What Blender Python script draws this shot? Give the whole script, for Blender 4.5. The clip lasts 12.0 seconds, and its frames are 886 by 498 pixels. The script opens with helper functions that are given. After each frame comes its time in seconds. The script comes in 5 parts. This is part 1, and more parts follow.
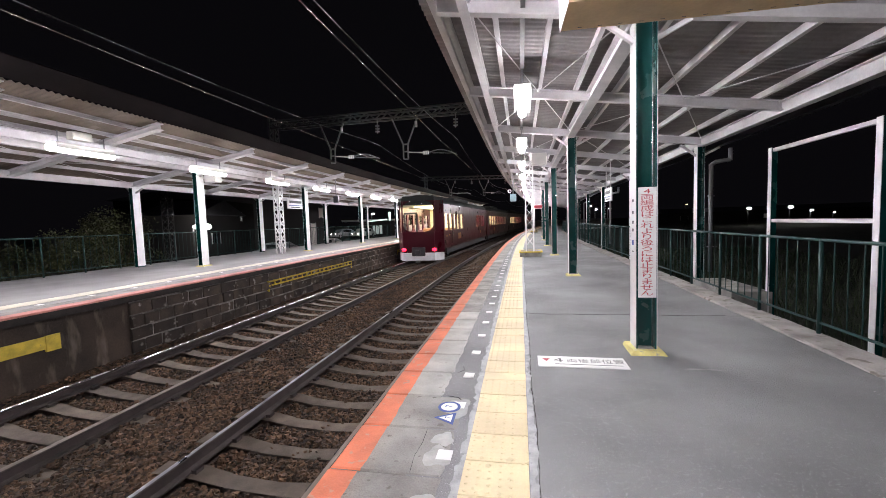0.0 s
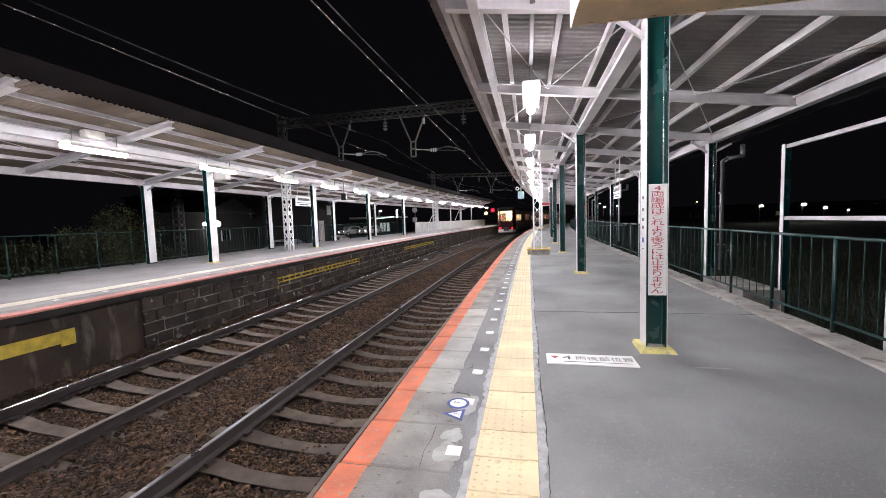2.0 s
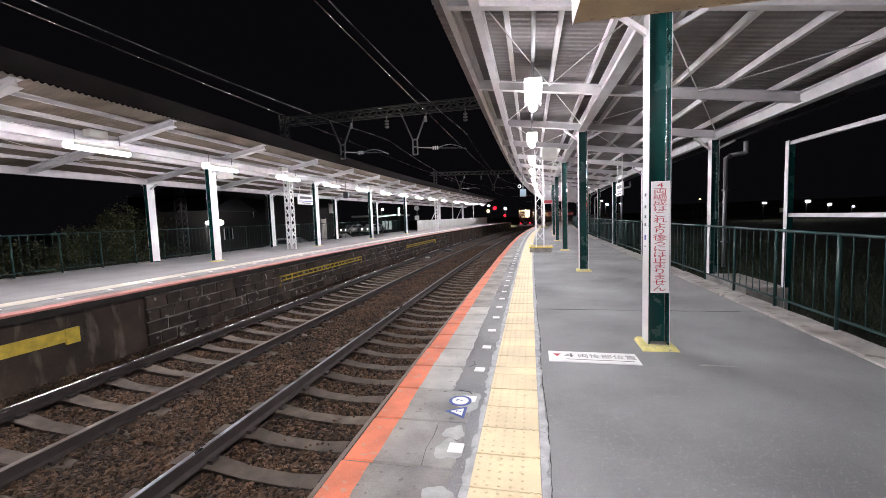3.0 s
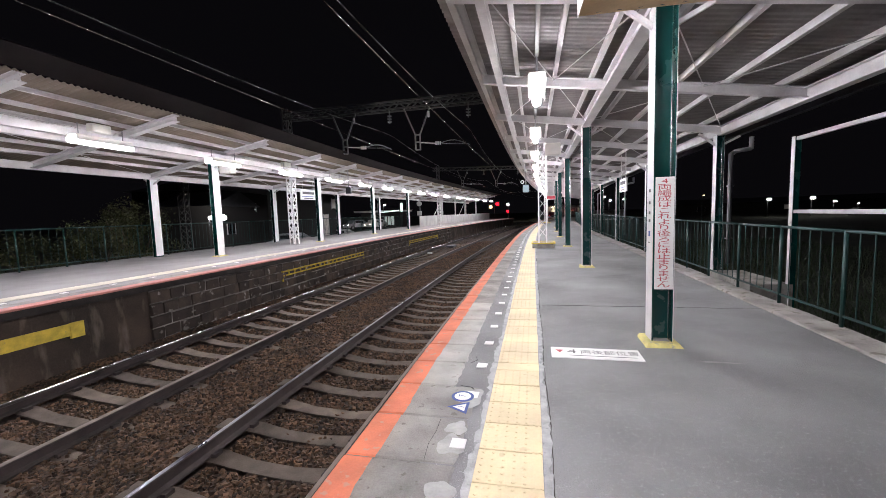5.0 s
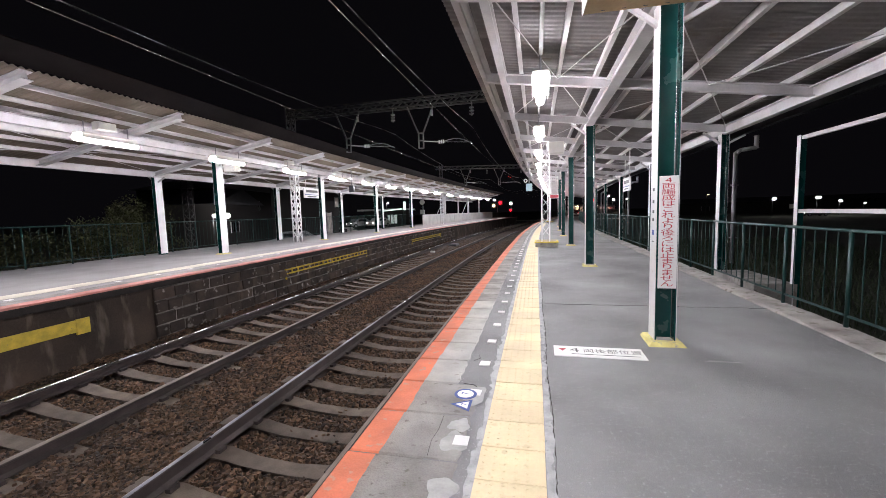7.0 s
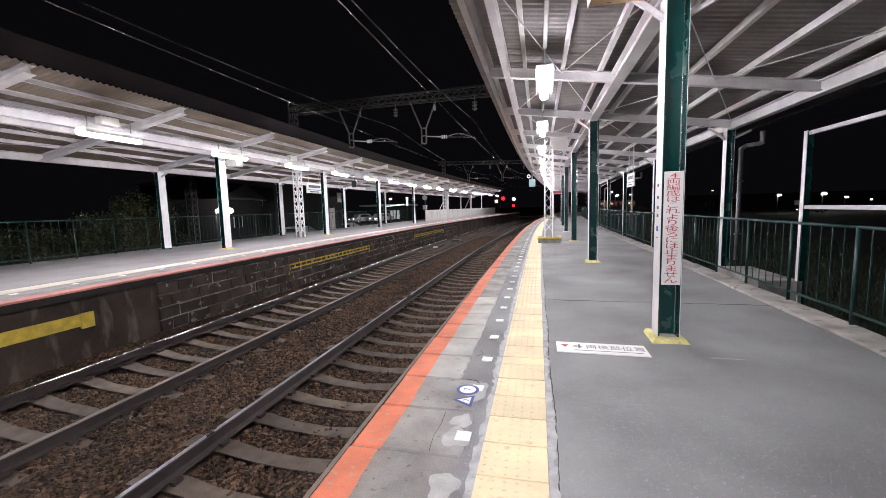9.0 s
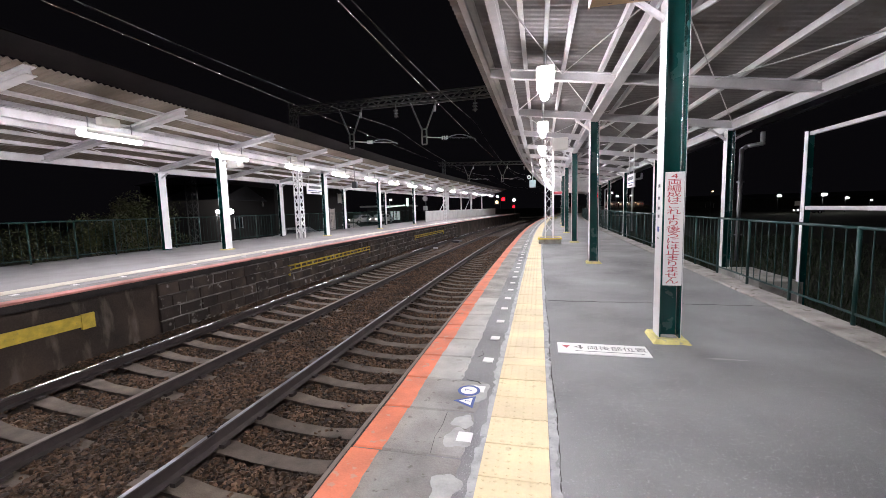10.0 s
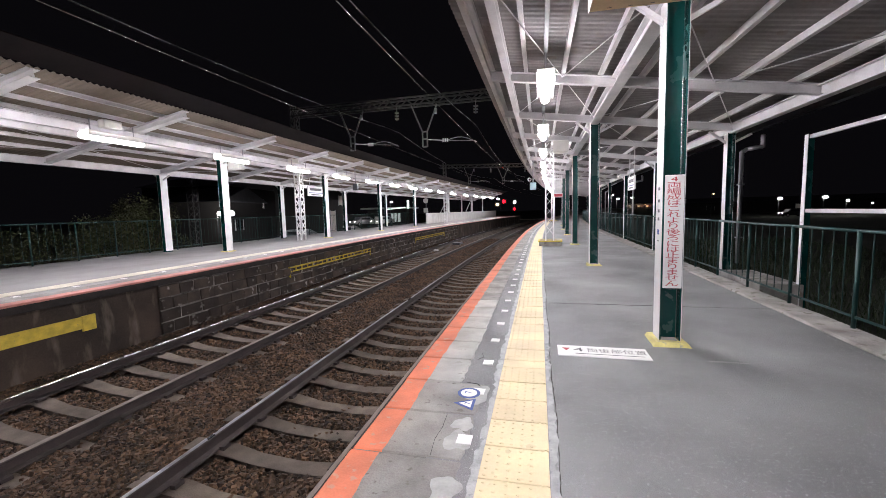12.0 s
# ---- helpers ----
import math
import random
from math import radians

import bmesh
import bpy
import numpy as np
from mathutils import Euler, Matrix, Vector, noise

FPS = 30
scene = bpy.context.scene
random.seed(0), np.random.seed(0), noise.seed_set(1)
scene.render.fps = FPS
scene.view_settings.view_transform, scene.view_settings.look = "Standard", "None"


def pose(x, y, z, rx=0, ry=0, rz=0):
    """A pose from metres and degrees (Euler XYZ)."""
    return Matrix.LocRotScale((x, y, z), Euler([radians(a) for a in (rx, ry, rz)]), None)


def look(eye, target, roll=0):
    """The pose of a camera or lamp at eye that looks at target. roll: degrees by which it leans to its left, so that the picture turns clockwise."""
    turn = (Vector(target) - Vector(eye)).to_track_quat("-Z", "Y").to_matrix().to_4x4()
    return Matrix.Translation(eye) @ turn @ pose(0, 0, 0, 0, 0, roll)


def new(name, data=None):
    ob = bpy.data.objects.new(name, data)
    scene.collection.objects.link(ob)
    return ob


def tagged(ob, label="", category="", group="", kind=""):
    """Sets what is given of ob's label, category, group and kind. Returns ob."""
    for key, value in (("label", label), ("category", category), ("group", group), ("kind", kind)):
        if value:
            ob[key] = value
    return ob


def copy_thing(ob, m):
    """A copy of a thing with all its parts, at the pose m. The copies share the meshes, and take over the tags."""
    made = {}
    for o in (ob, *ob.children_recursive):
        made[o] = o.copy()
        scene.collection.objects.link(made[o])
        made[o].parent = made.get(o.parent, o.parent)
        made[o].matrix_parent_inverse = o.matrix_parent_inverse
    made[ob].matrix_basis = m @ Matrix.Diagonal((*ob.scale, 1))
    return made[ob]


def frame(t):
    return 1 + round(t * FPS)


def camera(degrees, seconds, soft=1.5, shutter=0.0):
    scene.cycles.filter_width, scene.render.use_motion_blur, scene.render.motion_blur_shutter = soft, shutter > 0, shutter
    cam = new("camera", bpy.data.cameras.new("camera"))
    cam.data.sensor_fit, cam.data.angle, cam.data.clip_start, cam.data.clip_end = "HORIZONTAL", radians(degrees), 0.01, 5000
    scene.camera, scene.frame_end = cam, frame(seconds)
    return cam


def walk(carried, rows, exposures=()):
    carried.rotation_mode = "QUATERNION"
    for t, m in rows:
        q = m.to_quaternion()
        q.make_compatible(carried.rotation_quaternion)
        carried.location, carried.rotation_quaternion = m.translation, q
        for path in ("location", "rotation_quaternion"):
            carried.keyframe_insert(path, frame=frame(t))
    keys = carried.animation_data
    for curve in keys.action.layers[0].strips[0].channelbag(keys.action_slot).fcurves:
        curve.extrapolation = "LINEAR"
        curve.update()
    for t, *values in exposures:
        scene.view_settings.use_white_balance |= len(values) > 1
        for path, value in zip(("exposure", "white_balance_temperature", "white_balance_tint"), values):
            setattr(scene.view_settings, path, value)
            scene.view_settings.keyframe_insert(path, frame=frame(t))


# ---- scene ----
cam = camera(96.42, 12.0, soft=0.7)
PATH = [
    (0, look((0.027, 0.004, 1.397), (-1.836, 9.806, 0.728), -1.89)),
    (0.5, look((0.017, 0.001, 1.397), (-1.806, 9.807, 0.680), -1.82)),
    (1, look((0.016, 0.000, 1.395), (-1.887, 9.791, 0.670), -1.68)),
    (1.5, look((0.014, -0.000, 1.392), (-1.973, 9.772, 0.646), -1.82)),
    (2, look((0.012, -0.004, 1.394), (-2.026, 9.759, 0.666), -1.85)),
    (2.5, look((0.014, -0.003, 1.395), (-2.067, 9.747, 0.615), -1.95)),
    (3, look((0.015, -0.004, 1.393), (-2.077, 9.744, 0.617), -2.01)),
    (5, look((0.009, 0.005, 1.391), (-2.143, 9.731, 0.509), -1.86)),
    (5.5, look((0.007, 0.004, 1.390), (-2.168, 9.724, 0.503), -1.76)),
    (6, look((0.008, 0.002, 1.389), (-2.182, 9.719, 0.501), -1.64)),
    (6.5, look((0.008, -0.001, 1.389), (-2.183, 9.713, 0.482), -1.62)),
    (7, look((0.006, -0.005, 1.388), (-2.214, 9.702, 0.475), -1.70)),
    (9, look((0.002, 0.008, 1.385), (-2.280, 9.690, 0.364), -1.56)),
    (9.5, look((-0.001, 0.009, 1.386), (-2.281, 9.694, 0.384), -1.62)),
    (10, look((-0.005, 0.008, 1.384), (-2.293, 9.691, 0.384), -1.58)),
    (10.5, look((-0.000, 0.012, 1.387), (-2.287, 9.696, 0.399), -1.52)),
    (11, look((-0.000, 0.006, 1.388), (-2.283, 9.694, 0.417), -1.53)),
    (11.5, look((0.002, 0.005, 1.386), (-2.286, 9.693, 0.440), -1.49)),
    (12, look((0.000, 0.000, 1.388), (-2.302, 9.685, 0.442), -1.51)),
]
walk(cam, PATH)

# ---- night sky, faint town glow ----
world = bpy.data.worlds.new("night")
scene.world = world
world.use_nodes = True
wbg = world.node_tree.nodes["Background"]
wbg.inputs["Color"].default_value = (0.42, 0.38, 0.5, 1)
wbg.inputs["Strength"].default_value = 0.006
scene.view_settings.exposure = 0.0
LAMP = 162.0


# ---- materials ----
def mat(name, col, rough=0.6, metal=0.0, var=0.25, scale=6.0, fine=60.0, bump=0.15, col2=None, spots=None, island=0.0, coat=0.0, streak=0.0):
    """A surface with two scales of colour change, fine relief and, with spots, stains of a second colour."""
    m = bpy.data.materials.new(name)
    m.use_nodes = True
    nt = m.node_tree
    b = nt.nodes["Principled BSDF"]
    b.inputs["Metallic"].default_value = metal
    b.inputs["Coat Weight"].default_value = coat
    tc = nt.nodes.new("ShaderNodeNewGeometry")
    n1 = nt.nodes.new("ShaderNodeTexNoise")
    n1.inputs["Scale"].default_value = scale
    n1.inputs["Detail"].default_value = 6
    n2 = nt.nodes.new("ShaderNodeTexNoise")
    n2.inputs["Scale"].default_value = fine
    n2.inputs["Detail"].default_value = 4
    for n in (n1, n2):
        nt.links.new(tc.outputs["Position"], n.inputs["Vector"])
    mix = nt.nodes.new("ShaderNodeMix")
    mix.data_type = "RGBA"
    c2 = col2 or tuple(c * (1 - var) for c in col)
    mix.inputs["A"].default_value = (*c2, 1)
    mix.inputs["B"].default_value = (*[min(1, c * (1 + var * 0.5)) for c in col], 1)
    add = nt.nodes.new("ShaderNodeMath")
    add.operation = "MULTIPLY_ADD"
    nt.links.new(n2.outputs["Fac"], add.inputs[0])
    add.inputs[1].default_value = 0.6
    sub = nt.nodes.new("ShaderNodeMapRange")
    sub.inputs["From Min"].default_value, sub.inputs["From Max"].default_value = 0.3, 0.7
    sub.inputs["To Min"].default_value, sub.inputs["To Max"].default_value = -0.3, 0.7
    nt.links.new(n1.outputs["Fac"], sub.inputs["Value"])
    nt.links.new(sub.outputs["Result"], add.inputs[2])
    nt.links.new(add.outputs[0], mix.inputs["Factor"])
    out = mix.outputs["Result"]
    if spots:
        n3 = nt.nodes.new("ShaderNodeTexNoise")
        n3.inputs["Scale"].default_value, n3.inputs["Detail"].default_value = spots[1], 8
        mp = nt.nodes.new("ShaderNodeMapping")
        mp.inputs["Scale"].default_value = (1, 1, streak or 1)
        nt.links.new(tc.outputs["Position"], mp.inputs["Vector"])
        nt.links.new(mp.outputs["Vector"], n3.inputs["Vector"])
        mr = nt.nodes.new("ShaderNodeMapRange")
        mr.inputs["From Min"].default_value, mr.inputs["From Max"].default_value = spots[2], spots[2] + (0.2 if streak else 0.06)
        nt.links.new(n3.outputs["Fac"], mr.inputs["Value"])
        mx = nt.nodes.new("ShaderNodeMix")
        mx.data_type = "RGBA"
        nt.links.new(mr.outputs["Result"], mx.inputs["Factor"])
        nt.links.new(out, mx.inputs["A"])
        mx.inputs["B"].default_value = (*spots[0], 1)
        out = mx.outputs["Result"]
    if island:
        if island > 0:
            src = nt.nodes.new("ShaderNodeObjectInfo").outputs["Random"]
        else:
            src = tc.outputs["Random Per Island"]
        hs = nt.nodes.new("ShaderNodeHueSaturation")
        mr2 = nt.nodes.new("ShaderNodeMapRange")
        mr2.inputs["To Min"].default_value, mr2.inputs["To Max"].default_value = 1 - abs(island), 1 + abs(island)
        nt.links.new(src, mr2.inputs["Value"])
        nt.links.new(mr2.outputs["Result"], hs.inputs["Value"])
        nt.links.new(out, hs.inputs["Color"])
        out = hs.outputs["Color"]
    nt.links.new(out, b.inputs["Base Color"])
    rr = nt.nodes.new("ShaderNodeMapRange")
    rr.inputs["To Min"].default_value, rr.inputs["To Max"].default_value = max(0.03, rough - 0.12), min(1, rough + 0.12)
    nt.links.new(n1.outputs["Fac"], rr.inputs["Value"])
    nt.links.new(rr.outputs["Result"], b.inputs["Roughness"])
    if bump:
        bp = nt.nodes.new("ShaderNodeBump")
        bp.inputs["Strength"].default_value = bump
        bp.inputs["Distance"].default_value = 0.01
        nt.links.new(n2.outputs["Fac"], bp.inputs["Height"])
        nt.links.new(bp.outputs["Normal"], b.inputs["Normal"])
    return m


def glow(name, col, power):
    m = bpy.data.materials.new(name)
    m.use_nodes = True
    b = m.node_tree.nodes["Principled BSDF"]
    b.inputs["Base Color"].default_value = (*col, 1)
    b.inputs["Emission Color"].default_value = (*col, 1)
    b.inputs["Emission Strength"].default_value = power
    return m


def clear_glass(name, tint=(1, 1, 1)):
    m = bpy.data.materials.new(name)
    m.use_nodes = True
    b = m.node_tree.nodes["Principled BSDF"]
    b.inputs["Base Color"].default_value = (*tint, 1)
    b.inputs["Transmission Weight"].default_value = 1.0
    b.inputs["Roughness"].default_value = 0.02
    b.inputs["IOR"].default_value = 1.1
    return m


M_ASPHALT = mat("asphalt", (0.262, 0.267, 0.262), 0.8, var=0.42, scale=0.75, fine=190, bump=0.9, spots=((0.46, 0.46, 0.46), 110, 0.625))
M_STONE = mat("coping_stone", (0.31, 0.3, 0.275), 0.85, var=0.42, scale=2.6, fine=110, bump=0.7, island=0.1, spots=((0.17, 0.16, 0.14), 16, 0.62))
M_STONEPALE = mat("pale_coping_stone", (0.46, 0.455, 0.42), 0.85, var=0.3, scale=3, fine=110, bump=0.5, island=0.07, spots=((0.34, 0.33, 0.3), 12, 0.62))
M_MORTARLINE = mat("grey_mortar_line", (0.43, 0.43, 0.43), 0.85, var=0.3, scale=9, fine=80, bump=0.5, spots=((0.28, 0.28, 0.28), 16, 0.58))
M_PATCH = mat("mortar_patch", (0.43, 0.43, 0.41), 0.85, var=0.25, scale=8, fine=70, bump=0.4)
M_ORANGE = mat("orange_paint", (0.68, 0.2, 0.105), 0.65, var=0.25, scale=4, fine=80, bump=0.3, spots=((0.5, 0.26, 0.18), 13, 0.6))
M_YELLOW = mat("yellow_tile", (0.74, 0.62, 0.38), 0.65, var=0.16, scale=2.2, fine=60, bump=0.25, spots=((0.6, 0.5, 0.3), 14, 0.62), island=0.06)
M_YPAINT = mat("yellow_paint", (0.7, 0.52, 0.07), 0.6, var=0.25, scale=8, fine=60, bump=0.2, spots=((0.4, 0.33, 0.15), 20, 0.66))
M_YFOOT = mat("pale_yellow_paint", (0.72, 0.64, 0.24), 0.6, var=0.25, scale=8, fine=60, bump=0.4, spots=((0.42, 0.4, 0.3), 22, 0.6))
M_WHITE = mat("white_paint", (0.78, 0.77, 0.76), 0.4, var=0.12, scale=3, fine=40, bump=0.08, spots=((0.5, 0.45, 0.4), 9, 0.72))
M_STEELW = mat("pale_grey_steel_paint", (0.62, 0.6, 0.6), 0.5, var=0.18, scale=2.5, fine=40, bump=0.1, spots=((0.4, 0.34, 0.3), 7, 0.71))
M_GREEN = mat("green_paint", (0.003, 0.045, 0.04), 0.25, var=0.2, scale=4, fine=50, bump=0.06, coat=0.3)
M_FENCE = mat("fence_green", (0.006, 0.036, 0.032), 0.45, var=0.25, scale=6, fine=60, bump=0.1)
M_ROOF = mat("roof_sheet", (0.27, 0.25, 0.245), 0.7, var=0.3, scale=1.2, fine=25, bump=0.15, spots=((0.22, 0.19, 0.17), 3.0, 0.62))
M_ROOFL = mat("aged_roof_sheet", (0.21, 0.17, 0.132), 0.75, var=0.3, scale=1.2, fine=25, bump=0.15, spots=((0.22, 0.18, 0.15), 3.0, 0.6))
M_RAILSIDE = mat("rusty_rail", (0.045, 0.033, 0.03), 0.8, var=0.4, scale=5, fine=70, bump=0.3)
M_RAILNEAR = mat("dark_polished_rail_head", (0.2, 0.2, 0.23), 0.3, metal=1.0, var=0.1, scale=0.5, fine=8, bump=0.0)
M_RAILTOP = mat("polished_rail_head", (0.45, 0.445, 0.46), 0.26, metal=1.0, var=0.06, scale=0.5, fine=8, bump=0.0)
M_RAILDULL = mat("dull_rail_head", (0.2, 0.165, 0.14), 0.6, metal=0.3, var=0.2, scale=4, fine=60, bump=0.1)
M_SLEEPER = mat("sleeper_concrete", (0.115, 0.09, 0.068), 0.9, var=0.45, scale=5, fine=80, bump=0.5, island=0.15)
M_BED = mat("ballast_bed", (0.043, 0.026, 0.016), 0.95, var=0.5, scale=9, fine=45, bump=1.0)
M_BALLAST = mat("ballast_stone", (0.08, 0.045, 0.025), 0.9, var=0.5, scale=1.6, fine=60, bump=0.3, island=-0.75)
M_WALL = mat("sooty_concrete", (0.062, 0.043, 0.031), 0.9, var=0.65, scale=1.0, fine=40, bump=0.5, spots=((0.21, 0.175, 0.14), 3.2, 0.54), streak=0.3)
M_MORTAR = mat("pale_mortar", (0.26, 0.24, 0.22), 0.95, var=0.7, scale=2.2, fine=30, bump=0.4, col2=(0.03, 0.026, 0.022))
M_YDULL = mat("dull_yellow_paint", (0.6, 0.43, 0.04), 0.7, var=0.4, scale=5, fine=60, bump=0.2)
M_BLOCK = mat("sooty_stone_block", (0.06, 0.044, 0.034), 0.9, var=0.55, scale=3, fine=45, bump=0.8, island=0.4, spots=((0.26, 0.24, 0.215), 4.5, 0.61))
M_JOINT = mat("dark_joint", (0.035, 0.03, 0.027), 0.95, var=0.4, scale=6, fine=50, bump=0.4)
M_KERB = mat("concrete_kerb", (0.36, 0.34, 0.31), 0.9, var=0.45, scale=2.4, fine=60, bump=0.7, spots=((0.2, 0.18, 0.15), 7, 0.58))
M_GROUND = mat("dark_field", (0.03, 0.034, 0.02), 1.0, var=0.5, scale=0.4, fine=12, bump=0.6)
M_GRASS = mat("grass", (0.022, 0.034, 0.011), 0.9, var=0.4, scale=1.5, fine=20, bump=0.0, island=-0.4)
M_LEAF = mat("leaf", (0.045, 0.048, 0.012), 0.75, var=0.4, scale=1.2, fine=15, bump=0.0, island=-0.45)
M_BARK = mat("bark", (0.09, 0.065, 0.045), 0.95, var=0.4, scale=6, fine=40, bump=0.6)
M_DARK = mat("dark_metal", (0.05, 0.05, 0.055), 0.5, metal=0.4, var=0.3, scale=5, fine=50, bump=0.1)
M_GALV = mat("galvanised_steel", (0.34, 0.34, 0.35), 0.5, metal=0.6, var=0.2, scale=5, fine=50, bump=0.1)
M_CONTACT = mat("worn_contact_wire", (0.34, 0.3, 0.28), 0.22, metal=1.0, var=0.1, scale=5, fine=50, bump=0.0)
M_DROP = mat("drop_frame_steel", (0.16, 0.155, 0.15), 0.6, var=0.25, scale=4, fine=40, bump=0.1)
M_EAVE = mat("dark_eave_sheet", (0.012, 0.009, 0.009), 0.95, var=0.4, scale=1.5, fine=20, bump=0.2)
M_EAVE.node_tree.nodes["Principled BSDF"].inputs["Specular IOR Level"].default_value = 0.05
M_WIRE = mat("wire", (0.1, 0.09, 0.085), 0.35, metal=0.9, var=0.1, scale=5, fine=50, bump=0.0)
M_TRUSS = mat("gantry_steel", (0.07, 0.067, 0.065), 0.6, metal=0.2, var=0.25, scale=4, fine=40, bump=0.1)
M_BOARD = mat("sign_board_white", (0.8, 0.8, 0.78), 0.4, var=0.06, scale=4, fine=60, bump=0.03)
M_PLY = mat("bare_plywood", (0.6, 0.45, 0.27), 0.6, var=0.2, scale=4, fine=40, bump=0.1)
M_RED = mat("red_lettering", (0.48, 0.06, 0.08), 0.5, var=0.1, scale=5, fine=50, bump=0.0)
M_INK = mat("grey_lettering", (0.1, 0.1, 0.1), 0.5, var=0.1, scale=5, fine=50, bump=0.0)
M_BLUE = mat("blue_lettering", (0.05, 0.09, 0.3), 0.5, var=0.1, scale=5, fine=50, bump=0.0)
M_LAMPBODY = mat("lamp_body", (0.7, 0.68, 0.62), 0.5, var=0.1, scale=4, fine=40, bump=0.05)
M_TUBE = glow("lamp_tube", (0.96, 0.92, 1.0), LAMP)
M_MAROON = mat("maroon_body", (0.042, 0.002, 0.007), 0.3, var=0.15, scale=1.2, fine=20, bump=0.02, coat=0.0)
M_MAROON.node_tree.nodes["Principled BSDF"].inputs["Specular IOR Level"].default_value = 0.2
M_GOLD = mat("gold_trim", (0.55, 0.35, 0.12), 0.35, metal=0.8, var=0.15, scale=4, fine=30, bump=0.05)
M_SILVER = mat("silver_skirt", (0.72, 0.72, 0.73), 0.4, var=0.15, scale=3, fine=30, bump=0.05)
M_CONCFLOOR = mat("pale_platform_concrete", (0.32, 0.31, 0.305), 0.85, var=0.2, scale=1.2, fine=60, bump=0.3)
M_CREAMTILE = mat("worn_cream_tile", (0.68, 0.64, 0.53), 0.7, var=0.25, scale=2, fine=50, bump=0.2)
M_PINK = mat("faded_orange_paint", (0.56, 0.23, 0.19), 0.7, var=0.3, scale=3, fine=60, bump=0.2)
M_GLASS = clear_glass("window_glass")
M_CREAM = mat("cream_lining", (0.78, 0.7, 0.52), 0.6, var=0.1, scale=2, fine=30, bump=0.05)
M_TAN = mat("brown_seat", (0.28, 0.14, 0.07), 0.7, var=0.2, scale=4, fine=40, bump=0.1)
M_WARM = glow("warm_light", (1.0, 0.88, 0.62), 27)
M_TAIL = glow("tail_light", (1.0, 0.012, 0.035), 7)
M_SIGRED = glow("signal_red", (1.0, 0.003, 0.008), 14)
M_SIGWARM = glow("signal_warm", (1.0, 0.75, 0.42), 2.4)
M_SIGWHITE = glow("street_light", (1.0, 0.97, 0.92), 60)
M_PANEL = mat("white_wall_panel", (0.52, 0.51, 0.48), 0.7, var=0.15, scale=1.5, fine=30, bump=0.1)
M_HOUSE = mat("house_wall", (0.028, 0.025, 0.024), 0.85, var=0.2, scale=1.2, fine=25, bump=0.2)
M_TILE = mat("roof_tile", (0.07, 0.07, 0.08), 0.6, var=0.3, scale=3, fine=30, bump=0.3)
M_CAR = mat("car_paint", (0.3, 0.31, 0.33), 0.3, metal=0.3, var=0.1, scale=2, fine=30, bump=0.0, coat=0.5)
M_RUBBER = mat("rubber", (0.02, 0.02, 0.02), 0.85, var=0.2, scale=10, fine=60, bump=0.1)

# ---- plan: the line curves to the right; o is the offset from the line, y the way along it ----
BEND, SPREAD, EASE = 0.00085, 0.45, 0.17


def at(o, y, z=0.0):
    # the far platform and its track draw away a little from the near one
    k = min(1.0, max(0.0, (y - 3) / 24))
    w = min(1.0, max(0.0, (-4.4 - o) / 3))
    # the near side keeps straighter than the line at first
    n = min(1.0, max(0.0, (y - 3) / 27))
    e = min(1.0, max(0.0, (o + 5.6) / 1.2))
    return Vector((o + BEND * y * y - SPREAD * k * k * (3 - 2 * k) * w - EASE * n * n * (3 - 2 * n) * e, y, z))


def turn(y):
    return -math.degrees(math.atan(2 * BEND * y))


def stand(o, y, z=0.0, extra=0.0):
    p = at(o, y, z)
    return pose(p.x, p.y, p.z, 0, 0, turn(y) + extra)


def fence_line(y):
    """Offset of the rear fence of the near platform, which widens away from the eye."""
    return 3.13 + 0.33 * (1 - math.exp(-max(y, -1.5) / 8))


def part(name, bm, material, parent=None, label=""):
    me = bpy.data.meshes.new(name)
    bm.normal_update()
    bm.to_mesh(me)
    bm.free()
    for m in material if isinstance(material, (list, tuple)) else (material,):
        me.materials.append(m)
    ob = new(name, me)
    ob.parent = parent
    if label:
        ob["label"] = label
    return ob


def same(name, ob, parent, m=None):
    """A further part on the mesh of ob."""
    o = new(name, ob.data)
    o.parent = parent
    if m is not None:
        o.matrix_basis = m
    return o


def thing(name, label, category, group="", kind="", m=None):
    e = tagged(new(name), label, category, group, kind)
    if m is not None:
        e.matrix_basis = m
    return e


def box(bm, x0, x1, y0, y1, z0, z1, bevel=0.0, mi=0):
    r = bmesh.ops.create_cube(bm, size=1, matrix=Matrix.LocRotScale(((x0 + x1) / 2, (y0 + y1) / 2, (z0 + z1) / 2), None, (abs(x1 - x0), abs(y1 - y0), abs(z1 - z0))))
    faces = {f for v in r["verts"] for f in v.link_faces}
    for f in faces:
        f.material_index = mi
    if bevel:
        edges = {e for v in r["verts"] for e in v.link_edges}
        bmesh.ops.bevel(bm, geom=list(edges), offset=bevel, segments=1, affect="EDGES")
    return bm


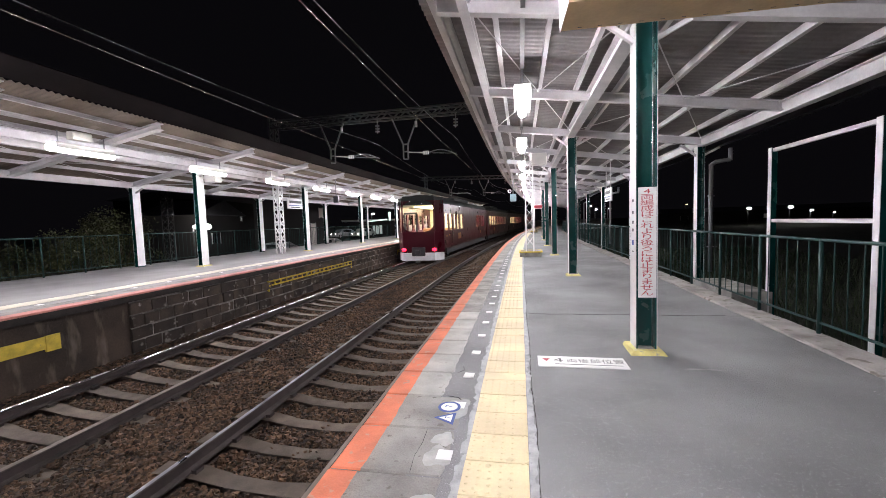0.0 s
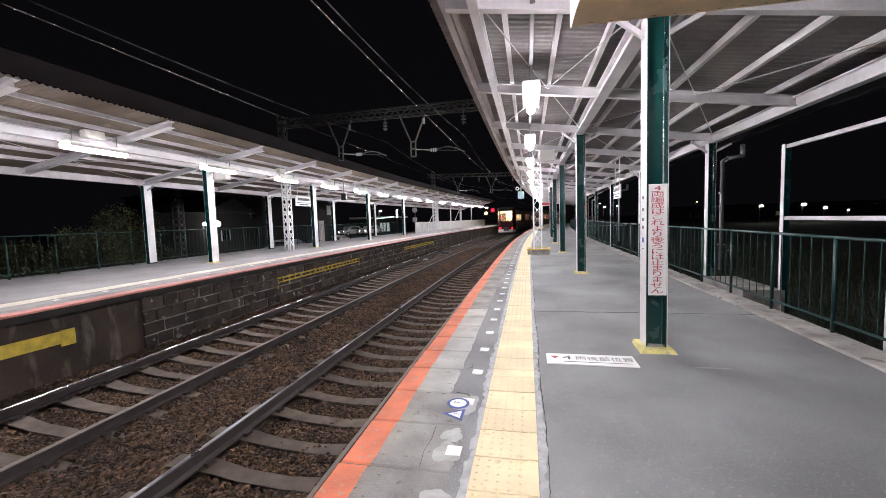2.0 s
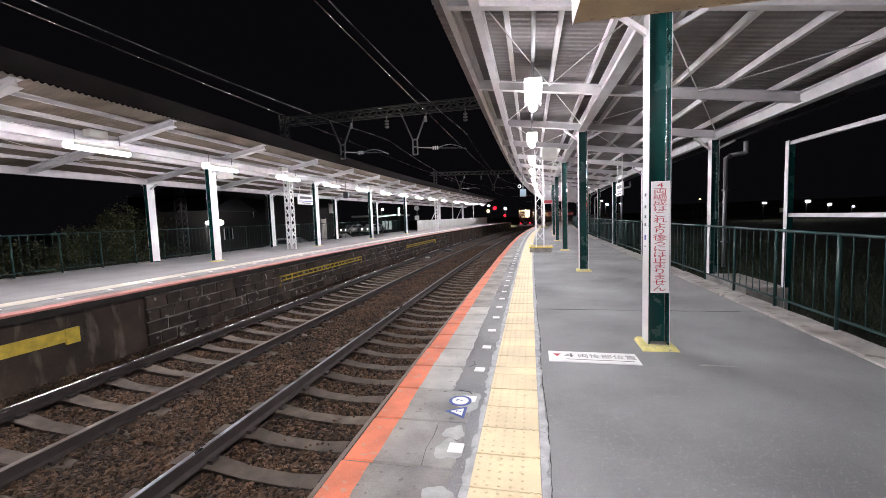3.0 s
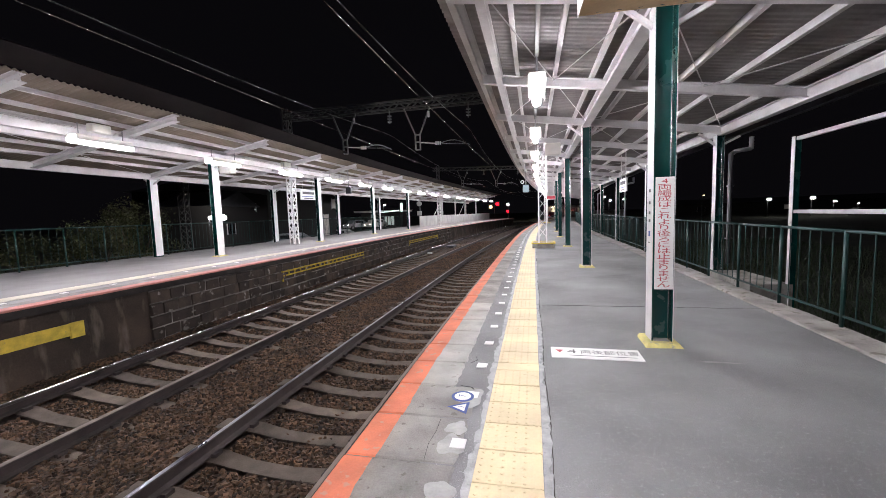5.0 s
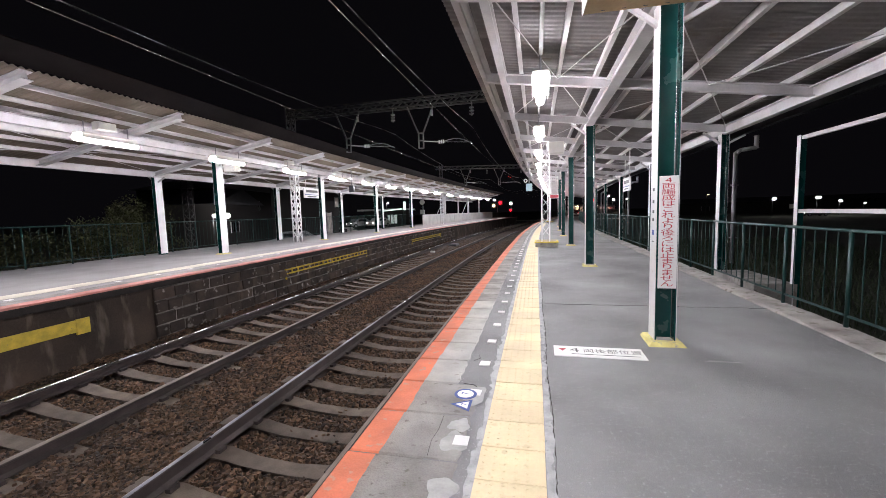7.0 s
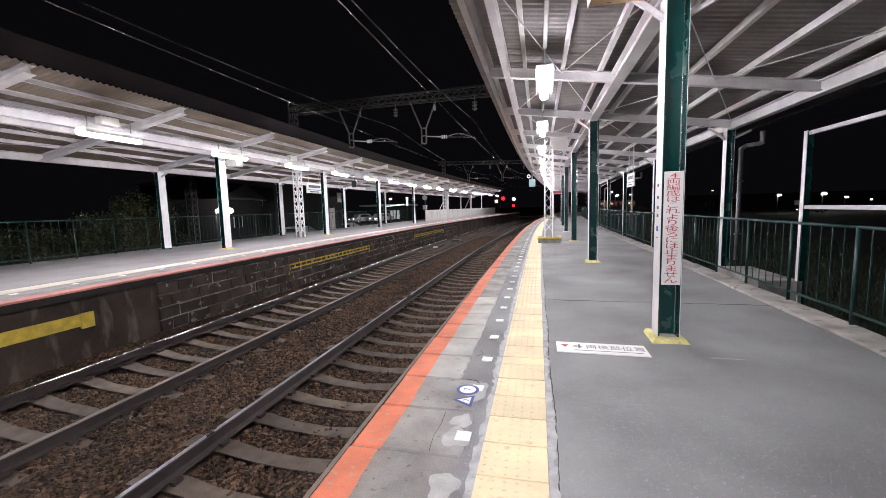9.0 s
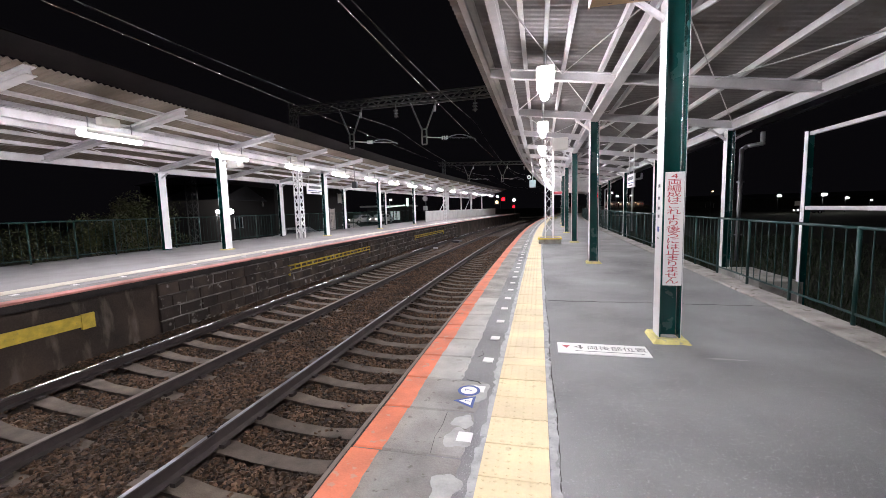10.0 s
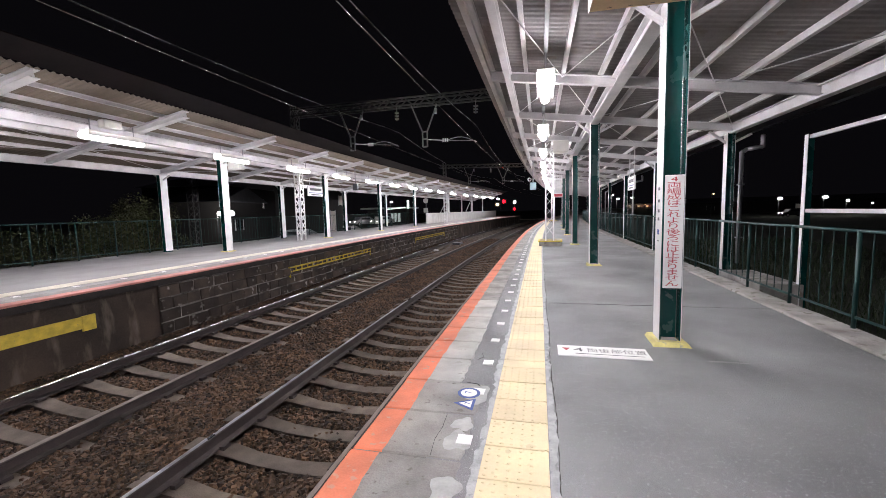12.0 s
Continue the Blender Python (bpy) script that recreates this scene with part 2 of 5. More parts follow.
def bar(bm, p, q, w, h, mi=0):
    """A straight bar of section w x h from p to q."""
    p, q = Vector(p), Vector(q)
    d = q - p
    up = Vector((0, 0, 1)) if abs(d.normalized().z) < 0.95 else Vector((0, 1, 0))
    s = d.cross(up).normalized() * w / 2
    u = s.cross(d).normalized() * h / 2
    vs = [bm.verts.new(c + a * s + b * u) for c in (p, q) for a, b in ((-1, -1), (1, -1), (1, 1), (-1, 1))]
    for ix in ((0, 1, 2, 3), (7, 6, 5, 4), (0, 4, 5, 1), (1, 5, 6, 2), (2, 6, 7, 3), (3, 7, 4, 0)):
        f = bm.faces.new([vs[i] for i in ix])
        f.material_index = mi
    return bm


def rod(bm, p, q, r, n=8, r2=None, mi=0):
    p, q = Vector(p), Vector(q)
    d = q - p
    m = Matrix.Translation((p + q) / 2) @ d.to_track_quat("Z", "Y").to_matrix().to_4x4()
    g = bmesh.ops.create_cone(bm, cap_ends=True, segments=n, radius1=r, radius2=r if r2 is None else r2, depth=d.length, matrix=m)
    for f in {f for v in g["verts"] for f in v.link_faces}:
        f.smooth = len(f.verts) == 4
        f.material_index = mi
    return bm


def ball(bm, c, r, sub=1, sc=(1, 1, 1)):
    g = bmesh.ops.create_icosphere(bm, subdivisions=sub, radius=1, matrix=Matrix.LocRotScale(c, None, [r * s for s in sc]))
    for f in {f for v in g["verts"] for f in v.link_faces}:
        f.smooth = True
    return bm


def sweep(profile, y0, y1, step=2.0, closed=True, mats=None, jit=0.0):
    """A section of (offset, height) points drawn along the line."""
    bm = bmesh.new()
    n = max(2, int((y1 - y0) / step) + 1)
    rings = [[bm.verts.new(at(q[0] + random.uniform(-jit, jit) + (fence_line(y) if len(q) > 2 else 0), y, q[1])) for q in profile] for y in np.linspace(y0, y1, n)]
    k = len(profile)
    for a, b in zip(rings, rings[1:]):
        for i in range(k if closed else k - 1):
            f = bm.faces.new((a[i], a[(i + 1) % k], b[(i + 1) % k], b[i]))
            if mats:
                f.material_index = mats[i]
    if closed:
        bm.faces.new(rings[0])
        bm.faces.new(list(reversed(rings[-1])))
    bmesh.ops.recalc_face_normals(bm, faces=bm.faces)
    return bm


def words(text, size, m, material, parent, name="lettering", align="CENTER"):
    """Writing in the built-in font as a flat mesh."""
    cu = bpy.data.curves.new(name, "FONT")
    cu.body, cu.size, cu.align_x, cu.align_y, cu.extrude = text, size, align, "CENTER", 0.0
    cu.resolution_u = 4
    tmp = bpy.data.objects.new(name, cu)
    scene.collection.objects.link(tmp)
    me = bpy.data.meshes.new_from_object(tmp.evaluated_get(bpy.context.evaluated_depsgraph_get()))
    bpy.data.objects.remove(tmp)
    bpy.data.curves.remove(cu)
    me.materials.clear()
    me.materials.append(material)
    ob = new(name, me)
    ob.parent = parent
    ob.matrix_basis = m
    return ob


# ---- setting ----
EDGE = -1.08
L_EDGE, L_Z, L_FENCE = -7.7, 0.15, -13.8
NEAR_T, FAR_T = -2.67, -6.03
END = 78.0

g = bmesh.new()
bmesh.ops.create_grid(g, x_segments=60, y_segments=60, size=600, matrix=Matrix.Translation((0, 200, -1.3)))
tagged(part("ground", g, M_GROUND), "dark night field and earth around the station", "ground", kind="structure")

platform = thing("platform_near", "grey asphalt station platform with an orange edge", "platform", kind="structure")
part("platform_body", sweep([(EDGE + 0.1, -1.35), (EDGE + 0.1, -0.13), (0.08, -0.13, 1), (0.08, -1.35, 1)], -14, END), M_WALL, platform)
part("asphalt", sweep([(-0.62, -0.13), (-0.62, -0.004), (-0.32, -0.004, 1), (-0.32, -0.13, 1)], -14, END), M_ASPHALT, platform)
part("fence_kerb", sweep([(-0.317, -0.13, 1), (-0.31, 0.008, 1), (-0.29, 0.02, 1), (0.03, 0.025, 1), (0.05, 0.01, 1), (0.055, -0.13, 1)], -14, END, 0.35, jit=0.012), M_KERB, platform, "worn concrete kerb")

far_platform = thing("platform_far", "grey station platform on a sooty stone wall", "platform", kind="structure")
part("platform_body", sweep([(L_EDGE - 0.12, -1.35), (L_EDGE - 0.12, 0.0), (-14.3, 0.0), (-14.3, -1.35)], -14, END), M_WALL, far_platform)
part("asphalt", sweep([(L_EDGE - 0.62, 0.0), (L_EDGE - 0.62, L_Z), (-14.2, L_Z), (-14.2, 0.0)], -14, END), M_CONCFLOOR, far_platform)
part("edge_coping", sweep([(L_EDGE, 0.0), (L_EDGE, L_Z - 0.03), (L_EDGE - 0.008, L_Z + 0.004), (L_EDGE - 0.28, L_Z + 0.004), (L_EDGE - 0.61, L_Z + 0.002), (L_EDGE - 0.61, 0.0)], -14, END, mats=[1, 2, 2, 0, 0, 0]), (M_STONE, M_JOINT, M_PINK), far_platform)
part("tactile_strip", sweep([(L_EDGE - 0.98, L_Z), (L_EDGE - 0.98, L_Z + 0.008), (L_EDGE - 1.4, L_Z + 0.008), (L_EDGE - 1.4, L_Z)], -14, END), M_CREAMTILE, far_platform, "worn cream tactile strip")

tagged(part("ballast_bed", sweep([(L_EDGE - 0.12, -1.34), (L_EDGE - 0.12, -1.12), (-7.2, -1.14), (-6.03, -1.24), (-4.9, -1.21), (-4.35, -1.17), (-3.8, -1.19), (-2.67, -1.265), (-1.6, -1.24), (EDGE + 0.1, -1.24), (EDGE + 0.1, -1.34)], -14, 300, 2.0), M_BED), "brown ballast bed between the platforms", "track bed", kind="structure")


# ---- tracks: the outer rail stands higher on the bend ----
SLEEP = 0.605


def rail_profile(o, top, worn=True):
    """Rail section; worn: the head slopes to its inner side."""
    h, w, f = 0.036, 0.033, 0.068
    d = (0.002, 0, 0.0016, 0.0055, 0.0125, 0.02) if worn else (0.0025, 0.0004, 0, 0.0004, 0.0025, 0.012)
    c = (-0.016, -0.002, 0.012, 0.027) if worn else (-0.013, 0.0, 0.013, 0.024)
    return [(o - f, top - 0.16), (o - f, top - 0.145), (o - 0.012, top - 0.125), (o - 0.012, top - 0.05), (o - w, top - h), (o - w, top - 0.012), (o - w + 0.008, top - d[0]), (o + c[0], top - d[1]), (o + c[1], top - d[2]), (o + c[2], top - d[3]), (o + c[3], top - d[4]), (o + w, top - d[5]), (o + w, top - h), (o + 0.012, top - 0.05), (o + 0.012, top - 0.125), (o + f, top - 0.145), (o + f, top - 0.16)]


def track(centre, top_l, top_r, label, y0=-10, y1=260, phase=0.0):
    t = thing("railway_track", label, "railway track", kind="structure")
    for o, top, head in ((centre - 0.75, top_l, M_RAILTOP if centre == FAR_T else M_RAILNEAR), (centre + 0.75, top_r, M_RAILDULL)):
        mats = [0] * 17
        for i in range(6, 10):
            mats[i] = 1
        bm = sweep(rail_profile(o, top, centre == FAR_T), y0, y1, 1.5, mats=mats)
        for f in bm.faces:
            f.smooth = f.material_index == 1
        part("rail", bm, (M_RAILSIDE, head), t)
    tilt = math.degrees(math.atan((top_l - top_r) / 1.5))
    bm = bmesh.new()
    pts = [(-1.12, -0.02), (-0.85, 0.0), (-0.6, -0.005), (-0.25, -0.045), (0.25, -0.045), (0.6, -0.005), (0.85, 0.0), (1.12, -0.02)]
    rings = []
    for x, z in pts:
        w = 0.115 if abs(x) > 0.5 else 0.1
        rings.append([bm.verts.new((x, -w, z)), bm.verts.new((x, w, z)), bm.verts.new((x, w + 0.03, z - 0.18)), bm.verts.new((x, -w - 0.03, z - 0.18))])
    for a, b in zip(rings, rings[1:]):
        for i in range(3):
            bm.faces.new((a[i], b[i], b[(i + 1) % 4], a[(i + 1) % 4]))
    bm.faces.new(rings[0]), bm.faces.new(list(reversed(rings[-1])))
    bmesh.ops.recalc_face_normals(bm, faces=bm.faces)
    first = None
    y, mid = -4.0 + phase, (top_l + top_r) / 2 - 0.165
    cl = bmesh.new()
    while y < 85:
        m = stand(centre + random.uniform(-0.02, 0.02), y, mid) @ pose(0, 0, 0, 0, tilt, random.uniform(-0.6, 0.6))
        if first is None:
            first = part("sleeper", bm, M_SLEEPER, t)
            first.matrix_basis = m
        else:
            same("sleeper", first, t, m)
        if y < 25:
            for s in (-1, 1):
                for k in (-1, 1):
                    c = m @ Vector((s * 0.75 + k * 0.1, 0, 0.02))
                    box(cl, c.x - 0.03, c.x + 0.03, c.y - 0.05, c.y + 0.05, c.z - 0.02, c.z + 0.02)
        y += SLEEP
    tagged(part("rail_clips", cl, M_RAILSIDE, t), kind="stuff")
    return t


track(NEAR_T, -0.95, -1.03, "railway track with rusty rails and concrete sleepers beside the near platform", phase=0.16)
track(FAR_T, -0.9, -1.0, "railway track with concrete sleepers and a bright worn rail", phase=-0.05)


# ---- canopies ----
def foot_slab(hx, hy):
    """A low mortar slab with chipped, sloping sides."""
    rng = random.Random(4)
    bm = bmesh.new()
    ring = [(-1, -1), (-0.5, -1), (0, -1), (0.5, -1), (1, -1), (1, -0.5), (1, 0), (1, 0.5), (1, 1), (0.5, 1), (0, 1), (-0.5, 1), (-1, 1), (-1, 0.5), (-1, 0), (-1, -0.5)]
    lo = [bm.verts.new((hx * a + rng.uniform(-0.01, 0.01), hy * b + rng.uniform(-0.012, 0.012), -0.006)) for a, b in ring]
    hi = [bm.verts.new(((hx - 0.025) * a + rng.uniform(-0.006, 0.006), (hy - 0.025) * b + rng.uniform(-0.006, 0.006), 0.036 + rng.uniform(-0.004, 0.003))) for a, b in ring]
    for i in range(16):
        bm.faces.new((lo[i], lo[(i + 1) % 16], hi[(i + 1) % 16], hi[i]))
    bm.faces.new(hi)
    return bm


def h_column(h, flange=0.178, depth=0.2, name="canopy_column", label="", base=True):
    """Steel column: green web between two flanges, white outer faces, yellow foot."""
    c = thing(name, label, "column")
    f = flange / 2
    part("web", box(bmesh.new(), -f + 0.012, f - 0.012, -0.006, 0.006, 0.0, h), M_GREEN, c)
    for s in (-1, 1):
        part("flange", box(bmesh.new(), s * f - 0.007, s * f + 0.007, -depth / 2, depth / 2, 0.0, h), M_GREEN, c)
        part("white_face", box(bmesh.new(), s * (f + 0.0075), s * (f + 0.013), -depth / 2 - 0.002, depth / 2 + 0.002, 0.04, h), M_WHITE, c, "white painted outer face")
    if base:
        part("foot", foot_slab(0.17, 0.2), M_YFOOT, c, "chipped pale yellow painted mortar foot")
        part("foot_mortar", box(bmesh.new(), -f + 0.014, f - 0.014, -depth / 2, depth / 2, 0.03, 0.042, 0.004), M_KERB, c, "grey mortar")
    for s in (-1, 1):
        part("knee_brace", bar(bmesh.new(), (s * f, 0, h - 0.2), (s * (f + 0.34), 0, h + 0.02 - s * 0.05), 0.05, 0.045), M_STEELW, c)
    return c


def corrugated(o0, o1, z_of, y0, y1, pitch=0.125, amp=0.02):
    """Corrugated sheet, its ribs running down the slope, with its own thickness."""
    n = int((y1 - y0) / (pitch / 4))
    vs, fs = [], []
    for i in range(n + 1):
        y = y0 + (y1 - y0) * i / n
        dz = amp * math.sin(2 * math.pi * i / 4 + 0.4)
        for o in (o0, o1):
            for th in (0, 0.006):
                p = at(o, y, z_of(o) + dz + th)
                vs.append(tuple(p))
    for i in range(n):
        a, b = 4 * i, 4 * i + 4
        fs += [(a, a + 2, b + 2, b), (a + 1, b + 1, b + 3, a + 3), (a, b, b + 1, a + 1), (a + 2, a + 3, b + 3, b + 2)]
    me = bpy.data.meshes.new("roof_sheet")
    me.from_pydata(vs, [], fs)
    return me


def canopy(name, label, beams, zb, o_hi, o_lo, girders, purlins, y0, y1, mat_roof, fascia, wide=0.1):
    """One long sloping canopy roof. zb gives the beam's top at an offset; beams stand at the given ways along the line."""
    c = thing(name, label, "canopy", kind="structure")
    me = corrugated(o_hi, o_lo, lambda o: zb(o) + 0.12, y0, y1)
    me.materials.append(mat_roof)
    tagged(new("roof_sheet", me), "grey corrugated roof sheets, stained").parent = c
    for y in beams:
        bm = bmesh.new()
        a, b = fascia, o_lo + (0.45 if o_lo > 0 else 0.45)
        lo = girders[-1][0]
        p, q = at(a, y, zb(a)), at(lo, y, zb(lo))
        for dz, w, h in ((-0.01, wide, 0.014), (-0.08, 0.012, 0.14), (-0.155, wide, 0.014)):
            bar(bm, p + Vector((0, 0, dz)), q + Vector((0, 0, dz)), w, h)
        part("cross_beam", bm, M_STEELW, c)
    for o, top, w, h in girders:
        bm = sweep([(o - w / 2, top - h), (o - w / 2, top - h + 0.016), (o - 0.01, top - h + 0.016), (o - 0.01, top - 0.016), (o - w / 2, top - 0.016), (o - w / 2, top), (o + w / 2, top), (o + w / 2, top - 0.016), (o + 0.01, top - 0.016), (o + 0.01, top - h + 0.016), (o + w / 2, top - h + 0.016), (o + w / 2, top - h)], y0 + 0.2, y1 - 0.2)
        part("girder", bm, M_STEELW, c)
    for o in purlins:
        z = zb(o)
        part("purlin", sweep([(o - 0.03, z), (o - 0.03, z + 0.09), (o + 0.03, z + 0.09), (o + 0.03, z + 0.08), (o - 0.02, z + 0.08), (o - 0.02, z + 0.01), (o + 0.03, z + 0.01), (o + 0.03, z)], y0 + 0.1, y1 - 0.1), M_STEELW, c)
    for ya, yb in zip(beams[::2], beams[2::2]):
        for u, v in ((girders[0][0], girders[1][0]), (girders[1][0], girders[2][0])):
            for a, b, dz in ((u, v, 0.035), (v, u, 0.055)):
                p, q = at(a, ya, zb(a) - dz), at(b, yb, zb(b) - dz)
                part("tie_rod", rod(bmesh.new(), p, q, 0.008, 6), M_STEELW, c)
    return c


R_BEAMS = [4.39 + 2.86 * k for k in range(-6, 21)]
zr = lambda o: 3.7 - 0.138 * o
near_canopy = canopy("canopy_near", "pale grey steel platform canopy with a corrugated roof", R_BEAMS, zr, -1.07, 4.62,
                     [(-0.49, 3.74, 0.1, 0.18), (1.26, 3.52, 0.17, 0.2), (4.12, 3.12, 0.14, 0.2)],
                     [-0.78, -0.2, 0.42, 1.02, 1.66, 2.36, 3.05, 3.8], -13, 61.5, M_ROOF, -0.8)
part("edge_angle", sweep([(-0.9, 3.77), (-0.9, 3.84), (-0.82, 3.84), (-0.82, 3.77)], -13, 61.3), M_STEELW, near_canopy)
L_BEAMS = [11.93 + 3.5 * k + (0.4 if k == -2 else 0) for k in range(-6, 16)]
zl = lambda o: 4.03 + 0.182 * (o + 8.6)
far_canopy = canopy("canopy_far", "aged steel platform canopy with a rusty corrugated roof", L_BEAMS, zl, -8.7, -13.9,
                    [(-10.05, 3.6, 0.12, 0.2), (-10.85, 3.6, 0.15, 0.2), (-13.35, 3.17, 0.14, 0.2)],
                    [-9.2, -9.9, -10.4, -11.4, -12.0, -12.7, -13.7], -12, 67, M_ROOFL, -8.5, 0.19)
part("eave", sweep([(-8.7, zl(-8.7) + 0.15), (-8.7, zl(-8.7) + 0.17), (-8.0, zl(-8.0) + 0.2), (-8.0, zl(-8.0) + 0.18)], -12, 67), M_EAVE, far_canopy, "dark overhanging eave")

col = h_column(3.33, label="green and white steel canopy column with a yellow foot")
tagged(col, group="canopy columns on the near platform")
col.matrix_basis = stand(1.283, 4.39)
for k in (-2, -1, 1, 2, 3, 4, 5, 6, 7, 8, 9):
    copy_thing(col, stand(1.283, 4.39 + 5.72 * k))
bcol = h_column(4.22, 0.13, 0.18, "canopy_column", "slim white and green canopy post behind the fence", base=False)
tagged(bcol, group="rear canopy posts on the near platform")
bcol.matrix_basis = stand(4.085, 10.11, -1.3)
for k in (-2, -1, 1, 2, 3, 4, 5, 6, 7, 8):
    copy_thing(bcol, stand(4.085, 10.11 + 5.72 * k, -1.3))
lcol = h_column(3.3, 0.14, 0.3, "canopy_column", "green and white steel canopy column with a yellow foot")
tagged(lcol, group="canopy columns on the far platform")
lcol.matrix_basis = stand(-10.75, 12.0, L_Z)
for k in (-3, -2, -1, 1, 2, 3):
    copy_thing(lcol, stand(-10.75, 12.0 + 7.0 * k, L_Z))
lb = h_column(2.85, 0.12, 0.28, "canopy_column", "white canopy post at the rear fence", base=False)
tagged(lb, group="rear canopy posts on the far platform")
lb.matrix_basis = stand(-13.4, 12.0, L_Z)
for k in (-3, -2, -1, 1, 2, 3):
    copy_thing(lb, stand(-13.4, 12.0 + 7.0 * k, L_Z))


def tube_lamp(half, lip):
    """A strip lamp: a long bright tube under a pale body of the given half width, lip: depth of its reflector."""
    l = thing("strip_lamp", "lit white strip lamp hung under the canopy", "lamp")
    part("lamp_body", box(bmesh.new(), -half, half, -0.58, 0.58, 0.08, 0.12, 0.01), M_LAMPBODY, l)
    for s in (-1, 1):
        if lip:
            part("reflector_lip", bar(bmesh.new(), (s * (half + 0.003), -0.58, 0.08 - lip / 2), (s * (half + 0.003), 0.58, 0.08 - lip / 2), 0.005, lip), M_LAMPBODY, l)
        part("end_cap", rod(bmesh.new(), (0, s * 0.585, 0.0), (0, s * 0.585, 0.08), 0.02, 8), M_LAMPBODY, l)
        part("stem", rod(bmesh.new(), (0, s * 0.45, 0.11), (0, s * 0.45, 0.36), 0.012, 6), M_GALV, l)
    bm = bmesh.new()
    rod(bm, (0, -0.6, 0), (0, 0.6, 0), 0.07, 12)
    for y in (-0.6, 0.6):
        ball(bm, (0, y, 0), 0.07, 2)
    part("tube", bm, M_TUBE, l, "glowing white tube")
    return l


lamp = tube_lamp(0.12, 0.07)
tagged(lamp, group="strip lamps under the near canopy")
lamp.matrix_basis = stand(0.11, 6.5, 3.22)
for k in list(range(-4, 0)) + list(range(1, 12)):
    copy_thing(lamp, stand(0.11, 6.5 + 3.76 * k, 3.22))
lamp2 = tube_lamp(0.12, 0.084)
tagged(lamp2, group="strip lamps under the far canopy")
lamp2.matrix_basis = stand(-8.95, 6.93, 3.12)
for y in [6.93 + 3.5 * k for k in (-4, -3, -2, -1, 1, 2, 3, 4, 5, 6, 7, 8)] + [39.2, 44.3, 49.5, 54.0, 59.0, 63.8]:
    copy_thing(lamp2, stand(-8.95, y, 3.12))
tagged(part("lamp_raceway", sweep([(0.085, 3.6), (0.085, 3.63), (0.135, 3.63), (0.135, 3.6)], -12, 50), M_DROP), "grey cable raceway over the strip lamps", "raceway", kind="structure")


# ---- fences ----
def fence_section(label, h, n=5, pitch=1.17):
    f = thing("fence_section", label, "fence")
    part("post", rod(bmesh.new(), (0, 0, 0), (0, 0, h), 0.022, 8), M_FENCE, f)
    part("top_rail", rod(bmesh.new(), (0, 0, h), (0, pitch, h), 0.019, 8), M_FENCE, f)
    part("bottom_rail", bar(bmesh.new(), (0, 0, 0.13), (0, pitch, 0.13), 0.018, 0.025), M_FENCE, f)
    first = None
    for i in range(1, n + 1):
        y = pitch * i / (n + 1)
        if first is None:
            first = part("baluster", bar(bmesh.new(), (0, 0, 0.13), (0, 0, h), 0.009, 0.009), M_FENCE, f)
            first.matrix_basis = pose(0, y, 0)
        else:
            same("baluster", first, f, pose(0, y, 0))
    return f


fs = fence_section("green painted steel pipe fence on a concrete kerb", 1.05)
tagged(fs, group="fence of the near platform")


def along_fence(y):
    a, b = at(fence_line(y), y, 0.02), at(fence_line(y + 1.17), y + 1.17, 0.02)
    return pose(a.x, a.y, a.z, 0, 0, -math.degrees(math.atan2(b.x - a.x, b.y - a.y)))


fs.matrix_basis = along_fence(5.04)
for k in list(range(-7, 0)) + list(range(1, 41)):
    copy_thing(fs, along_fence(5.04 + 1.17 * k))
fl = fence_section("green painted steel pipe fence behind the far platform", 1.18)
tagged(fl, group="fence of the far platform")
fl.matrix_basis = stand(L_FENCE, 8.1, L_Z)
for k in list(range(-9, 0)) + list(range(1, 27)):
    copy_thing(fl, stand(L_FENCE, 8.1 + 1.17 * k, L_Z))


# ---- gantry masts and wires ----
def lattice_mast(h, w=0.28, label="white lattice steel mast, its top darkened as unlit", paint=None, split=3.75):
    """Four legs and crossed lacing; painted below split, above it a dark tone stands for unlit steel."""
    # tops coloured dark, as lamp light is weak above the canopy
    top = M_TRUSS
    paint = paint or M_WHITE
    m = thing("lattice_mast", label, "mast")
    d = w / 2
    for sx in (-1, 1):
        for sy in (-1, 1):
            part("leg", bar(bmesh.new(), (sx * d, sy * d, 0), (sx * d, sy * d, split), 0.045, 0.045), paint, m)
            part("leg_top", bar(bmesh.new(), (sx * d, sy * d, split), (sx * d, sy * d, h), 0.044, 0.044), top, m, "leg top in a dark unlit tone")
    step = 0.36
    br, bt = bmesh.new(), bmesh.new()
    z = 0.2
    while z < h - step:
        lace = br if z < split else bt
        for s in (-1, 1):
            for a in (-1, 1):
                bar(lace, (-d * a, s * d, z), (d * a, s * d, z + step), 0.035, 0.012)
                bar(lace, (s * d, -d * a, z), (s * d, d * a, z + step), 0.012, 0.035)
        z += step
    part("lacing", br, paint, m, "crossed flat lacing bars")
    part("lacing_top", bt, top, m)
    return m


def mast_block():
    b = thing("mast_footing", "concrete mast footing with a yellow painted rim", "footing")
    part("block", box(bmesh.new(), -0.4, 0.4, -0.4, 0.4, 0, 0.2, 0.015), M_KERB, b)
    for sx in (-1, 1):
        part("rim", box(bmesh.new(), sx * 0.4 - 0.03, sx * 0.4 + 0.03, -0.43, 0.43, 0.17, 0.215), M_YPAINT, b)
        part("rim", box(bmesh.new(), -0.37, 0.37, sx * 0.4 - 0.03, sx * 0.4 + 0.03, 0.17, 0.215), M_YPAINT, b)
    return b


